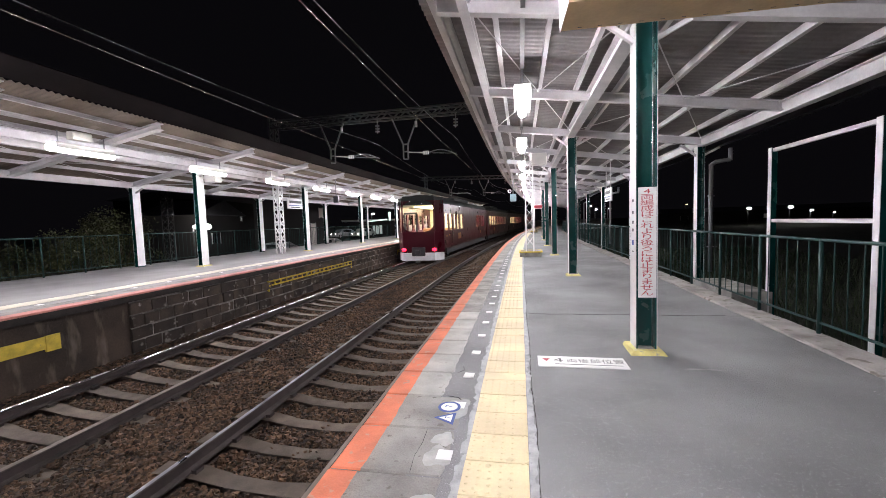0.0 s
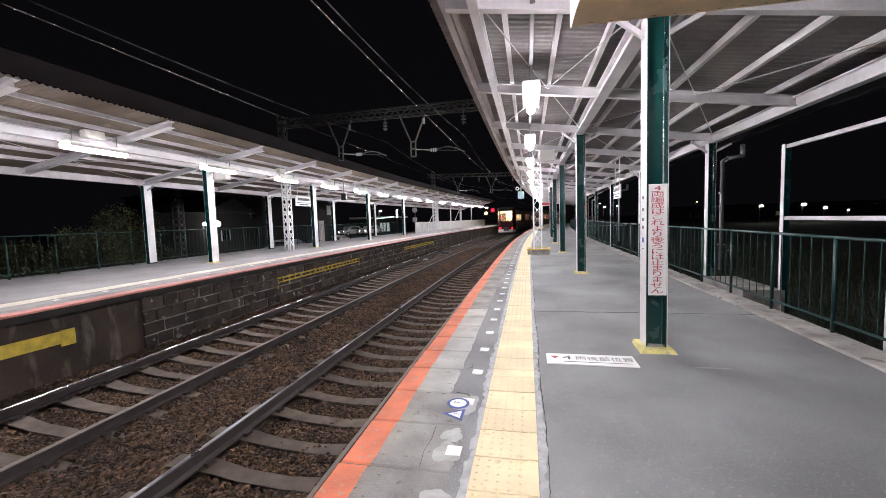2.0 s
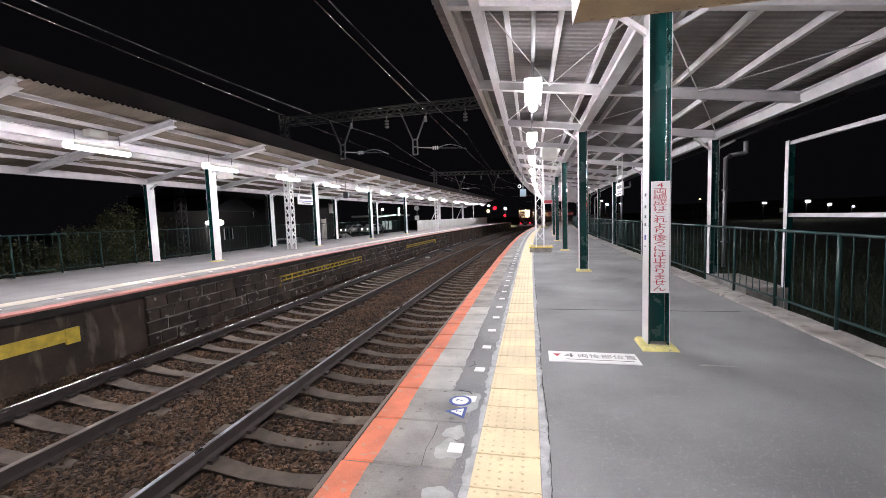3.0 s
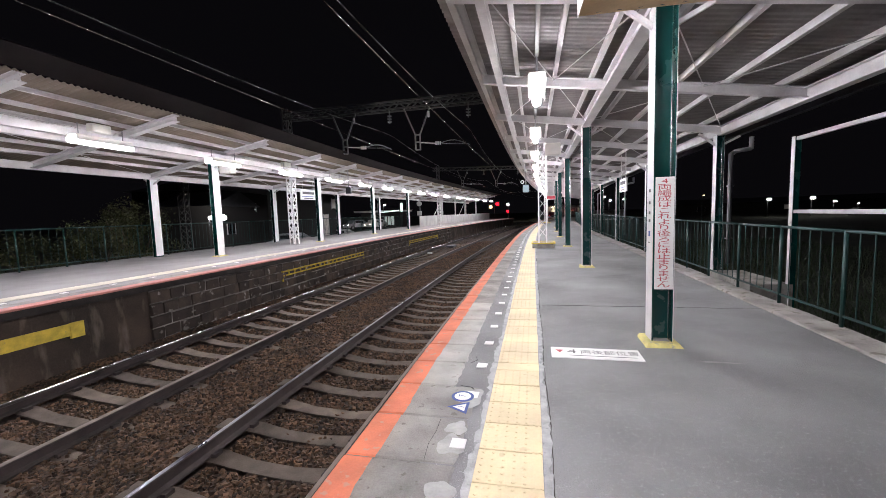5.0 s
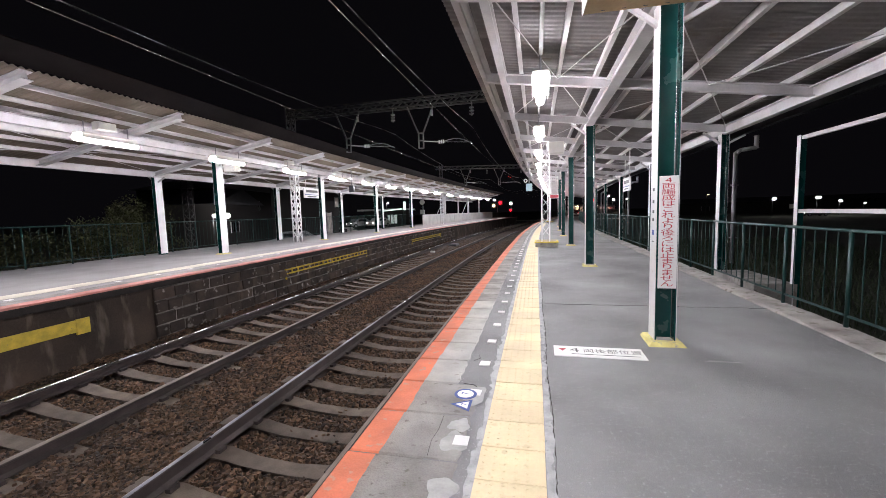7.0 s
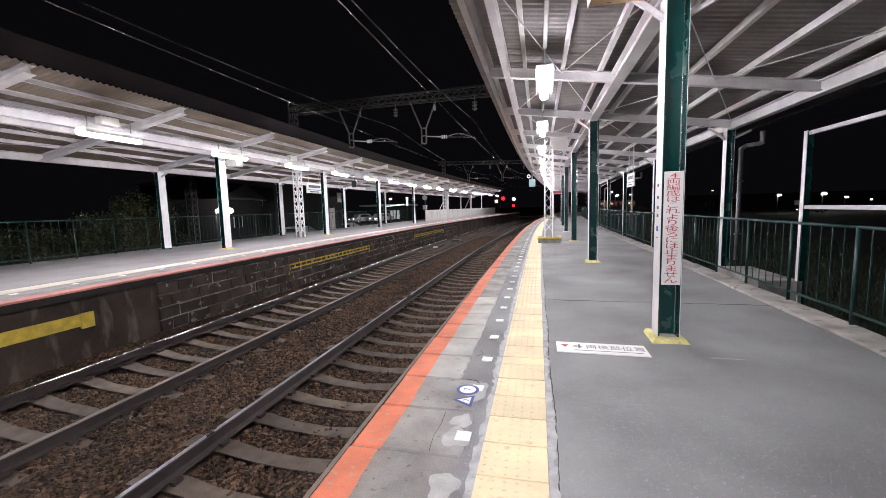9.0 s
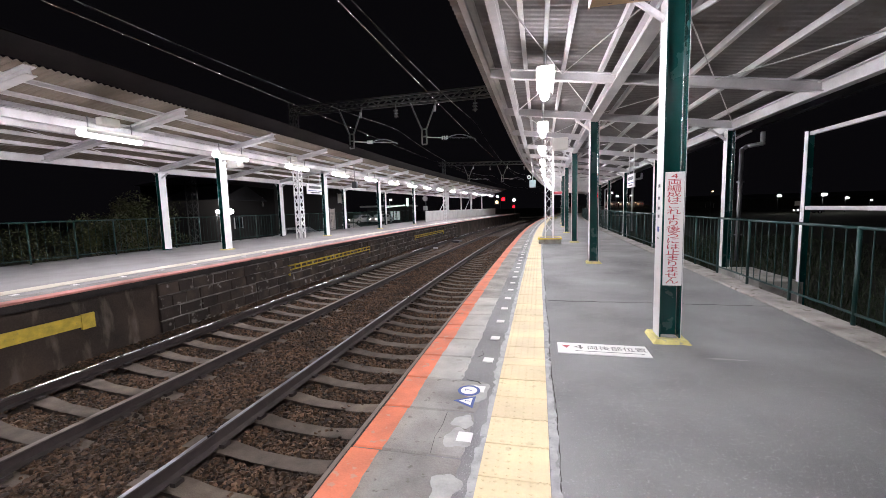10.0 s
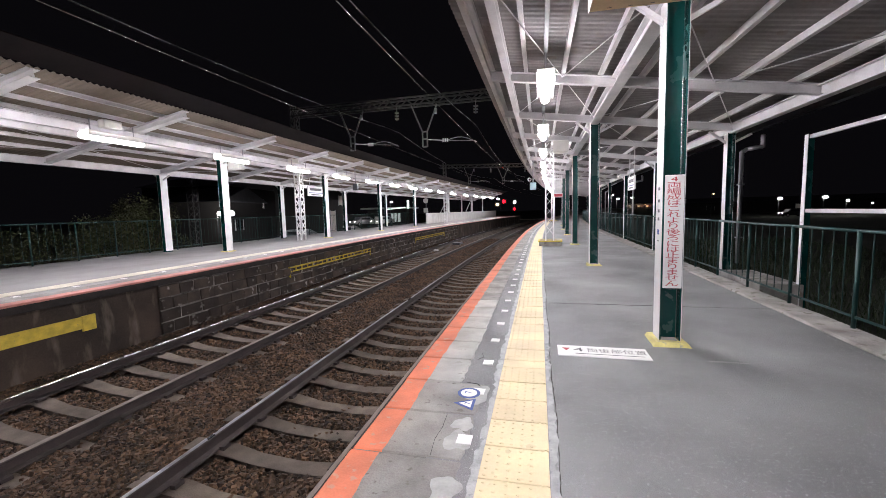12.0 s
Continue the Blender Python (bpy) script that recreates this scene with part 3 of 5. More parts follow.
GANTRY = (15.6, 42.0)
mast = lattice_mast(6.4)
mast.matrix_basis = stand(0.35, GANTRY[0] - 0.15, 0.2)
foot = mast_block()
foot.matrix_basis = stand(0.37, GANTRY[0] - 0.15, 0)
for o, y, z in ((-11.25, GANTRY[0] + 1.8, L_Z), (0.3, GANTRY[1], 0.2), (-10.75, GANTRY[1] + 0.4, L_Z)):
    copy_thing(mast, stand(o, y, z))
copy_thing(foot, stand(0.3, GANTRY[1], 0))


def gantry(y, dy, z=5.65):
    """Truss beam over both tracks with drop frames, insulators and steady arms."""
    g = thing("overhead_gantry", "dark steel truss gantry carrying the overhead wires", "gantry")
    a, b = at(0.4, y, z), at(-11.3, y + dy, z + 0.42)
    for s in (-0.2, 0.2):
        for dz in (0, 0.3):
            part("chord", bar(bmesh.new(), a + Vector((0, s, dz)), b + Vector((0, s, dz)), 0.06, 0.06), M_TRUSS, g)
    n = 28
    for s in (-0.2, 0.2):
        br = bmesh.new()
        for i in range(n):
            p, q = a.lerp(b, i / n), a.lerp(b, (i + 1) / n)
            lo, hi = (0, 0.3) if i % 2 else (0.3, 0)
            bar(br, p + Vector((0, s, lo)), q + Vector((0, s, hi)), 0.035, 0.035)
        part("lacing", br, M_TRUSS, g)
    for o in (-4.6, -8.1):
        c = a.lerp(b, (0.4 - o) / 11.7)
        dr = bmesh.new()
        for s in (-1, 1):
            bar(dr, c + Vector((s * 0.56, 0, 0)), c + Vector((s * 0.1, 0, -1.1)), 0.05, 0.05)
            bar(dr, c + Vector((s * 0.1, 0, -1.1)), c + Vector((s * 0.1, 0, -1.72)), 0.05, 0.05)
        for dz in (-1.72, -1.1, -1.4):
            bar(dr, c + Vector((-0.1, 0, dz)), c + Vector((0.1, 0, dz)), 0.05, 0.05)
        part("drop_frame", dr, M_DROP, g)
        ins = bmesh.new()
        rod(ins, c + Vector((0.1, 0, -1.43)), c + Vector((0.75, 0, -1.5)), 0.02, 6)
        for j in range(3):
            rod(ins, c + Vector((0.76 + 0.09 * j, 0, -1.5)), c + Vector((0.8 + 0.09 * j, 0, -1.502)), 0.075, 10)
        part("insulator_arm", ins, M_STEELW, g)
        arm = bmesh.new()
        pts = [c + Vector((0.98 + 0.2 * j, 0, -1.5 + 0.14 * math.sin(math.pi * j / 5.5) - 0.02 * j)) for j in range(7)]
        for p, q in zip(pts, pts[1:]):
            rod(arm, p, q, 0.014, 6)
        rod(arm, c + Vector((1.0, 0, -1.52)), c + Vector((2.15, 0, -1.6)), 0.008, 6)
        part("steady_arm", arm, M_GALV, g, "curved bright steady arm")
        peg = bmesh.new()
        rod(peg, c + Vector((0.5, -0.05, -0.2)), c + Vector((0.5, -0.05, -0.42)), 0.05, 8)
        part("side_insulator", peg, M_STEELW, g)
    for o in (-2.42, -5.86):
        c = a.lerp(b, (0.4 - o) / 11.7)
        ins = bmesh.new()
        rod(ins, c + Vector((0, 0, -0.02)), c + Vector((0, 0, -0.56)), 0.018, 6)
        for j in range(3):
            rod(ins, c + Vector((0, 0, -0.22 - 0.12 * j)), c + Vector((0, 0, -0.26 - 0.12 * j)), 0.09, 10)
        part("hanging_insulator", ins, M_DROP, g)
    return g


gantry(GANTRY[0], 1.8)
gantry(GANTRY[1], 0.4)


def wire(label, place, z_fn, r, material, y0=-14, y1=120, step=1.5):
    bm = bmesh.new()
    ys = np.arange(y0, y1, step)
    for ya, yb in zip(ys, ys[1:]):
        rod(bm, place(ya, z_fn(ya)), place(yb, z_fn(yb)), r, 5)
    return tagged(part("overhead_wire", bm, material), label, "wire")


sag = lambda y: 4.16 + 0.55 * (2 * (((y - GANTRY[0]) / 26.4) % 1) - 1) ** 2
for place in (lambda y, z: at(-2.4, y, z), lambda y, z: Vector((-5.75 + BEND * y * y, y, z))):
    wire("bright worn contact wire over the track", place, lambda y: 4.0, 0.008, M_CONTACT)
    wire("messenger wire sagging over the contact wire", place, sag, 0.007, M_WIRE)


# ---- ballast stones ----
def ballast():
    rng = np.random.default_rng(5)
    n = 165000
    y = np.where(rng.random(n) < 0.12, rng.uniform(-5, 1.5, n), 0.6 + 34 * rng.random(n) ** 1.75)
    o = rng.uniform(-7.75, -1.15, n)
    bed_o = [-7.8, -7.2, -6.03, -4.9, -4.35, -3.8, -2.67, -1.6, -1.1]
    bed_z = [-1.1, -1.1, -1.2, -1.17, -1.13, -1.15, -1.225, -1.2, -1.2]
    z = np.interp(o, bed_o, bed_z)
    keep = np.ones(n, bool)
    for c, ph in ((NEAR_T, 0.16), (FAR_T, -0.05)):
        u = np.abs(((y + 4.0 - ph + SLEEP / 2) % SLEEP) - SLEEP / 2)
        keep &= ~((np.abs(o - c) < 1.1) & (u < 0.125) & (rng.random(n) > 0.03))
        for s in (-0.75, 0.75):
            keep &= np.abs(o - c - s) > 0.085
    y, o, z = y[keep], o[keep], z[keep]
    n = len(y)
    size = rng.uniform(0.01, 0.025, n) * (1 + 0.3 * (y > 15))
    cube = np.array([(a, b, c) for a in (-1, 1) for b in (-1, 1) for c in (-1, 1)], float)
    v = cube[None] * (1 + rng.uniform(-0.38, 0.3, (n, 8, 3))) * (size[:, None, None] * rng.uniform(0.6, 1.25, (n, 1, 3)))
    an, tl = rng.uniform(0, 6.28, n), rng.uniform(-0.7, 0.7, n)
    ca, sa, ct, st = np.cos(an)[:, None], np.sin(an)[:, None], np.cos(tl)[:, None], np.sin(tl)[:, None]
    x1, z1 = v[..., 0] * ct - v[..., 2] * st, v[..., 0] * st + v[..., 2] * ct
    x2, y2 = x1 * ca - v[..., 1] * sa, x1 * sa + v[..., 1] * ca
    ctr = np.array([tuple(at(a, b, c)) for a, b, c in zip(o, y, z)])
    ctr[:, 2] += rng.uniform(-0.012, 0.014, n)
    vs = np.stack([x2, y2, z1], -1) + ctr[:, None]
    quad = np.array([(0, 1, 3, 2), (4, 6, 7, 5), (0, 4, 5, 1), (2, 3, 7, 6), (0, 2, 6, 4), (1, 5, 7, 3)])
    fs = (np.arange(n)[:, None, None] * 8 + quad[None]).reshape(-1, 4)
    me = bpy.data.meshes.new("ballast_stones")
    me.from_pydata(vs.reshape(-1, 3).tolist(), [], fs.tolist())
    me.materials.append(M_BALLAST)
    return tagged(new("ballast_stones", me), "loose brown crushed stone ballast in the track bed", "ballast", kind="stuff")


ballast()


# ---- writing and markings on the near platform ----
mark = thing("floor_notice", "white stop position notice with grey lettering on the asphalt", "notice", m=stand(0.185, 3.8, 0.0, -0.3))
part("plate", box(bmesh.new(), 0, 0.82, 0, 0.285, -0.004, 0.004), M_BOARD, mark)
words("4", 0.17, pose(0.195, 0.165, 0.006) @ Matrix.Diagonal((1.15, 0.9, 1, 1)), M_INK, mark)
words("両後部位置", 0.104, pose(0.54, 0.158, 0.006) @ Matrix.Diagonal((1.04, 1.12, 1, 1)), M_INK, mark)
part("rule", box(bmesh.new(), 0.16, 0.77, 0.06, 0.066, 0.003, 0.0065), M_INK, mark)
tri = bmesh.new()
tri.faces.new([tri.verts.new(v) for v in ((0.04, 0.205, 0.0065), (0.08, 0.125, 0.0065), (0.12, 0.205, 0.0065))])
part("red_triangle", tri, M_RED, mark, "faded red triangle")

door_mark = thing("door_position_marks", "blue and white round and triangular door position stickers", "marking", m=stand(-0.51, 2.76, 0.0125, 90) @ Matrix.Scale(0.85, 4))
bm = bmesh.new()
rod(bm, (0.1, 0, 0), (0.1, 0, 0.002), 0.1, 28)
part("ring", bm, M_BLUE, door_mark, "blue ring")
part("disc", rod(bmesh.new(), (0.1, 0, 0), (0.1, 0, 0.004), 0.073, 28), M_BOARD, door_mark)
for k, (r, h, m) in enumerate(((0.118, 0.002, M_BLUE), (0.072, 0.004, M_BOARD))):
    bm = bmesh.new()
    bmesh.ops.create_cone(bm, cap_ends=True, segments=3, radius1=r, radius2=r, depth=h, matrix=pose(-0.1, -0.02, h / 2))
    part("triangle", bm, m, door_mark)
words("7", 0.09, pose(0.1, 0, 0.006), M_BLUE, door_mark)
words("7", 0.07, pose(-0.1, -0.025, 0.006), M_BLUE, door_mark)


def blob(name, o, y, r, z, material, label, ry=1.0):
    """A flat patch of uneven outline."""
    bm = bmesh.new()
    n = 26
    ph = random.uniform(0, 6)
    vs = []
    for i in range(n):
        a = 2 * math.pi * i / n
        q = r * (1 + 0.16 * math.sin(3 * a + ph) + 0.1 * math.sin(5 * a + 2 * ph) + random.uniform(-0.05, 0.05))
        vs.append(bm.verts.new(at(o + q * math.cos(a), y + ry * q * math.sin(a), z)))
    bm.faces.new(vs)
    ob = part(name, bm, material, platform, label)
    return ob


blob("mortar_patch", -0.475, 2.22, 0.085, 0.0095, M_PATCH, "pale mortar patch", 1.2)
blob("mortar_patch", -0.475, 2.41, 0.07, 0.0099, M_PATCH, "pale mortar patch", 1.1)
blob("mortar_patch", -0.455, 1.79, 0.075, 0.0095, M_PATCH, "pale mortar patch", 1.5)
blob("mortar_patch", -0.455, 2.84, 0.1, 0.0095, M_PATCH, "pale mortar patch", 1.5)
for o, y, r, ry in ((1.62, 3.85, 0.16, 0.1),):
    blob("mortar_patch", o, y, r, -0.0005, M_PATCH, "faint repair streak", ry)

# strips of mortar along the tactile tiles, with a broken outer edge
for a, b, s in ((-0.35, -0.306, -1), (0.062, 0.105, 1)):
    bm = bmesh.new()
    ys = np.arange(-4, 40, 0.05)
    prev = None
    for y in ys:
        e = random.gauss(0, 0.009) + 0.008 * math.sin(y * 3.1) + 0.004 * math.sin(y * 11)
        lo, hi = (a + e, b) if s < 0 else (a, b + e)
        cur = (bm.verts.new(at(lo, y, 0.001)), bm.verts.new(at(hi, y, 0.001)))
        if prev:
            bm.faces.new((prev[0], prev[1], cur[1], cur[0]))
        prev = cur
    part("mortar_edge", bm, M_MORTARLINE, platform, "pale ragged mortar edge")

# asphalt expansion seam
bm = bmesh.new()
for i in range(40):
    o = 0.15 + i * 0.082
    y = 5.95 + 0.012 * math.sin(i * 1.3) + random.uniform(-0.006, 0.006)
    bar(bm, at(o, y, -0.002), at(o + 0.085, y + 0.004, -0.002), 0.006, 0.003)
part("seam", bm, M_JOINT, platform, "dark crack across the asphalt")
bm = bmesh.new()
for i in range(130):
    y = -2 + i * 0.12
    o = 0.112 + 0.006 * math.sin(y * 3.1) + random.uniform(-0.005, 0.005)
    o2 = 0.112 + 0.006 * math.sin((y + 0.12) * 3.1) + random.uniform(-0.005, 0.005)
    bar(bm, at(o, y, -0.002), at(o2, y + 0.12, -0.002), random.uniform(0.003, 0.008), 0.003)
part("seam", bm, M_JOINT, platform, "dark ragged joint beside the tactile tiles")
tagged(part("specks", (lambda b: [box(b, x - s, x + s, y - s, y + s, -0.006, -0.002) for x, y, s in [(random.uniform(0.2, 3.3), 1.5 + 9 * random.random() ** 1.6, random.uniform(0.0015, 0.004)) for _ in range(380)]] and b)(bmesh.new()), M_PATCH, platform), kind="stuff")

# ---- column notices ----
notice = thing("column_notice", "white vertical board with red lettering on the column", "sign", m=stand(1.288, 4.388, 0.0))
part("board", box(bmesh.new(), -0.085, 0.085, -0.11, -0.1, 0.57, 1.68, 0.002), M_BOARD, notice)
for i, ch in enumerate("4両編成はこれより後ろには止まりません"):
    words(ch, 0.088, pose(-0.005, -0.1125, 1.637 - i * 0.0568, 90) @ Matrix.Diagonal((1.5, 0.74, 1, 1)), M_RED, notice)
small = thing("column_label", "small blue and grey labels on the white column face", "label", m=stand(1.314, 4.39, 0))
for z0, z1, m in ((1.1, 1.15, M_BLUE), (1.03, 1.04, M_INK), (1.24, 1.27, M_INK), (1.32, 1.35, M_INK), (1.42, 1.45, M_INK), (1.54, 1.57, M_INK)):
    part("lettering_bar", box(bmesh.new(), -0.1365, -0.1335, -0.03, 0.02, z0, z1), m, small)


# ---- hanging boards, speakers and boxes ----
hb = thing("hanging_sign_box", "hanging sign box with a bare plywood underside and white ends", "sign", m=stand(0.33, 2.4, 2.6, 2.0))
part("underside", box(bmesh.new(), 0, 1.66, 0, 0.345, 0.0, 0.02), M_PLY, hb, "plywood underside with dark slots")
part("case", box(bmesh.new(), 0, 1.66, 0.004, 0.341, 0.021, 0.42, 0.004), M_BOARD, hb)
for x in (-0.006, 1.661):
    part("end_plate", box(bmesh.new(), x, x + 0.005, -0.002, 0.347, -0.006, 0.42), M_WHITE, hb)
for i in range(13):
    part("slot", box(bmesh.new(), 0.1 + i * 0.122, 0.125 + i * 0.122, 0.315, 0.321, -0.001, 0.004), M_INK, hb)
for x in (0.3, 1.36):
    part("hanger", rod(bmesh.new(), (x, 0.17, 0.42), (x, 0.17, 0.95), 0.014, 8), M_STEELW, hb)


def hung_sign(label, w, h, m, bars, drop):
    s = thing("hanging_sign", label, "sign", m=m)
    part("board", box(bmesh.new(), -0.025, 0.025, 0, w, 0, h, 0.006), M_BOARD, s)
    for side in (-1, 1):
        for z0, z1, a, b, mm in bars:
            part("lettering_bar", box(bmesh.new(), side * 0.0255, side * 0.028, w * a, w * b, h * z0, h * z1), mm, s)
    for y in (0.15 * w, 0.85 * w):
        part("hanger", rod(bmesh.new(), (0, y, h), (0, y, h + drop), 0.016, 8), M_WHITE, s)
    return s


BARS = [(0.55, 0.8, 0.12, 0.88, M_INK), (0.3, 0.36, 0.06, 0.94, M_BLUE), (0.1, 0.2, 0.2, 0.8, M_INK)]
hung_sign("white hanging station sign with dark lettering", 1.15, 0.47, stand(3.2, 15.0, 1.98), BARS, 0.9)
hung_sign("white hanging station sign with dark lettering", 1.5, 0.55, stand(-12.1, 19.5, 2.42), BARS, 0.7)
hung_sign("small red hanging notice", 0.5, 0.24, stand(1.15, 25.0, 2.05, 90), [(0.15, 0.85, 0.02, 0.98, M_RED)], 1.3)


def hung_device(label, m, drop, body, ring):
    d = thing("hanging_device", label, "equipment", m=m)
    part("pole", rod(bmesh.new(), (0, 0, 0.3), (0, 0, drop), 0.025, 8), M_GALV, d)
    part("box", box(bmesh.new(), -0.14, 0.14, -0.08, 0.08, -0.06, 0.28, 0.015), body, d)
    if ring:
        bm = bmesh.new()
        for i in range(12):
            a, b = 2 * math.pi * i / 12, 2 * math.pi * (i + 1) / 12
            rod(bm, (-0.16 + 0.07 * math.cos(a), 0, 0.42 + 0.07 * math.sin(a)), (-0.16 + 0.07 * math.cos(b), 0, 0.42 + 0.07 * math.sin(b)), 0.022, 6)
        part("horn_ring", bm, M_WHITE, d)
    return d


M_PALE = mat("pale_blue_box", (0.14, 0.2, 0.21), 0.5, var=0.1, scale=4, fine=40, bump=0.05)
hung_device("pale blue-green box and ring hanging from the canopy edge", stand(-0.35, 19.0, 2.33), 1.55, M_PALE, True)
hung_device("dark platform camera hanging on a pole", stand(-9.6, 20.2, 2.72), 1.2, M_DARK, False)
sp = thing("speaker_box", "pale grey box fixed under the canopy", "speaker", m=stand(0.64, 13.0, 3.1))
part("case", box(bmesh.new(), -0.23, 0.23, -0.15, 0.15, 0, 0.36, 0.02), M_LAMPBODY, sp)
part("bracket", rod(bmesh.new(), (0, 0, 0.36), (0, 0, 0.55), 0.02, 8), M_GALV, sp)
copy_thing(sp, stand(-10.2, 12.05, 3.02))
for y in (7.2, 14.2):
    jb = tagged(part("junction_box", box(bmesh.new(), -0.1, 0.1, -0.2, 0.2, 0, 0.18, 0.015), M_LAMPBODY), "cream junction box on the lamp raceway", "junction box")
    jb.matrix_basis = stand(-9.35, y, 3.43)

# ---- empty frame, downpipes and slab behind the fence ----
fr = thing("board_frame", "tall empty white steel board frame behind the fence", "frame", m=stand(4.38, 5.77, -1.3))
# white strip and dark green body put the lit and shaded sides into colour
for y in (0.0, 2.16):
    part("post", box(bmesh.new(), -0.048, 0.05, y - 0.028, y + 0.028, 0, 3.8, 0.006), M_GREEN, fr)
    part("white_face", box(bmesh.new(), -0.058, -0.0485, y - 0.045, y + 0.045, 0, 3.8), M_WHITE, fr, "white strip for the lamp-lit side")
for z in (2.54, 3.76):
    part("crossbar", box(bmesh.new(), -0.03, 0.03, 0.029, 2.131, z - 0.03, z + 0.03), M_STEELW, fr)
for y in (10.4, 21.7, 33.0):
    dp = thing("downpipe", "grey gutter downpipe beside the rear canopy post", "pipe", m=stand(4.45, y, 0.0))
    part("pipe", rod(bmesh.new(), (0, 0, 0.02), (0, 0, 2.55), 0.045, 10), M_GALV, dp)
    part("elbow", rod(rod(rod(bmesh.new(), (0, 0, 2.53), (0.1, 0, 2.6), 0.045, 10), (0.1, 0, 2.6), (0.4, 0, 2.64), 0.045, 10), (0.4, 0, 2.62), (0.4, 0, 2.9), 0.045, 10), M_GALV, dp)
    for z in (0.6, 1.8):
        part("clamp", box(bmesh.new(), -0.06, 0.06, -0.05, 0.05, z, z + 0.03), M_GALV, dp)
tagged(part("concrete_slab", sweep([(3.75, -1.32), (3.75, -0.02), (4.4, -0.02), (4.4, -1.32)], 7.9, 9.6, 0.5), M_KERB), "grey concrete slab behind the fence", "slab")
tagged(part("canopy_gutter", sweep([(4.64, 2.98), (4.64, 3.1), (4.76, 3.1), (4.76, 2.98)], -13, 61), M_DARK), "dark gutter along the low canopy edge", "gutter", kind="structure")

# ---- far platform: panel wall, yellow guard rails ----
pw = thing("panel_wall", "low white panel wall along the far platform", "wall", kind="structure")
first = None
for k in range(18):
    y = 38.9 + 2.0 * k
    if first is None:
        first = part("panel", box(bmesh.new(), -0.03, 0.03, 0.01, 1.985, 0, 1.1, 0.006), M_PANEL, pw)
        first.matrix_basis = stand(-11.75, y, L_Z)
    else:
        same("panel", first, pw, stand(-11.75, y, L_Z))
for y, stay in ((47.5, -3.6), (47.9, 0), (53.8, 0), (59.0, -3.8), (59.5, 0), (66.0, 0)):
    st = thing("wall_post", "white post with a diagonal stay at the panel wall" if stay else "white post behind the panel wall", "post", m=stand(-12.0, y, L_Z))
    part("post", box(bmesh.new(), -0.06, 0.06, -0.06, 0.06, 0, 3.3), M_WHITE, st)
    if stay:
        part("stay", bar(bmesh.new(), (0, 0, 2.9), (0, stay, 0.7), 0.05, 0.05), M_STEELW, st)
yb = thing("wall_marking", "yellow painted plate on the sooty platform wall", "marking")
part("plate", sweep([(-7.80, -0.5), (-7.77, -0.5), (-7.77, -0.29), (-7.80, -0.29)], -6, 5.15), M_YPAINT, yb)
part("end_tab", sweep([(-7.80, -0.55), (-7.765, -0.55), (-7.765, -0.28), (-7.80, -0.28)], 5.155, 5.37, 0.1), M_YPAINT, yb)
for ya, yc in ((11.2, 17.6), (24.6, 31.5)):
    gr = thing("wall_guard_rail", "thin yellow double guard rail on the platform wall", "rail")
    for z in (-0.32, -0.45):
        part("bar", sweep([(-7.74, z), (-7.72, z), (-7.72, z + 0.045), (-7.74, z + 0.045)], ya, yc, 1.0), M_YDULL, gr)
    n = int((yc - ya) / 0.33)
    for i in range(n + 1):
        p = at(-7.76, ya + i * (yc - ya) / n, 0)
        part("bracket", box(bmesh.new(), p.x - 0.05, p.x + 0.03, p.y - 0.012, p.y + 0.012, -0.62 if i in (0, n) else -0.44, -0.27), M_YDULL, gr)


# ---- plants and ground cover ----
def leafy(name, label, p, r, h, n, seed):
    rng = np.random.default_rng(seed)
    t = thing(name, label, "shrub", m=pose(*p))
    tr = bmesh.new()
    for k in range(7):
        a = rng.uniform(0, 6.28)
        top = Vector((math.cos(a) * r * 0.6, math.sin(a) * r * 0.6, h * rng.uniform(0.55, 0.85)))
        mid = Vector((top.x * 0.4, top.y * 0.4, h * 0.4))
        rod(tr, (0, 0, 0), mid, 0.06, 6, 0.04)
        rod(tr, mid, top, 0.04, 6, 0.012)
    part("trunk", tr, M_BARK, t)
    cl = rng.normal(0, 1, (26, 3)) * [r * 0.45, r * 0.45, h * 0.2] + [0, 0, h * 0.58]
    cs = rng.uniform(0.18, 0.42, 26) * r
    ix = rng.integers(0, 26, n)
    d = rng.normal(0, 1, (n, 3))
    d /= np.linalg.norm(d, axis=1)[:, None]
    c = cl[ix] + d * (cs[ix] * rng.uniform(0.5, 1.08, n))[:, None]
    c[:, 2] = np.maximum(c[:, 2], 0.08)
    u = rng.normal(0, 1, (n, 3))
    u /= np.linalg.norm(u, axis=1)[:, None]
    w = np.cross(u, rng.normal(0, 1, (n, 3)))
    w /= np.linalg.norm(w, axis=1)[:, None]
    s = rng.uniform(0.03, 0.075, n)[:, None]
    vs = np.stack([c - u * s, c + w * s * 0.45, c + u * s, c - w * s * 0.45], 1).reshape(-1, 3)
    me = bpy.data.meshes.new("crown")
    me.from_pydata(vs.tolist(), [], np.arange(4 * n).reshape(-1, 4).tolist())
    me.materials.append(M_LEAF)
    o = new("crown", me)
    o.parent = t
    return t


leafy("shrub", "dark green bushy tree behind the fence", (-17.4, 14.4, -1.3), 1.9, 4.0, 7000, 1)
leafy("shrub", "low tangled green shrub behind the fence", (-16.8, 12.3, -1.3), 1.5, 2.9, 5000, 2)
leafy("shrub", "low tangled green shrub behind the fence", (-17.2, 10.6, -1.3), 1.3, 2.5, 4000, 3)
leafy("shrub", "low tangled green shrub behind the fence", (-18.5, 8.2, -1.3), 1.2, 1.7, 2500, 4)


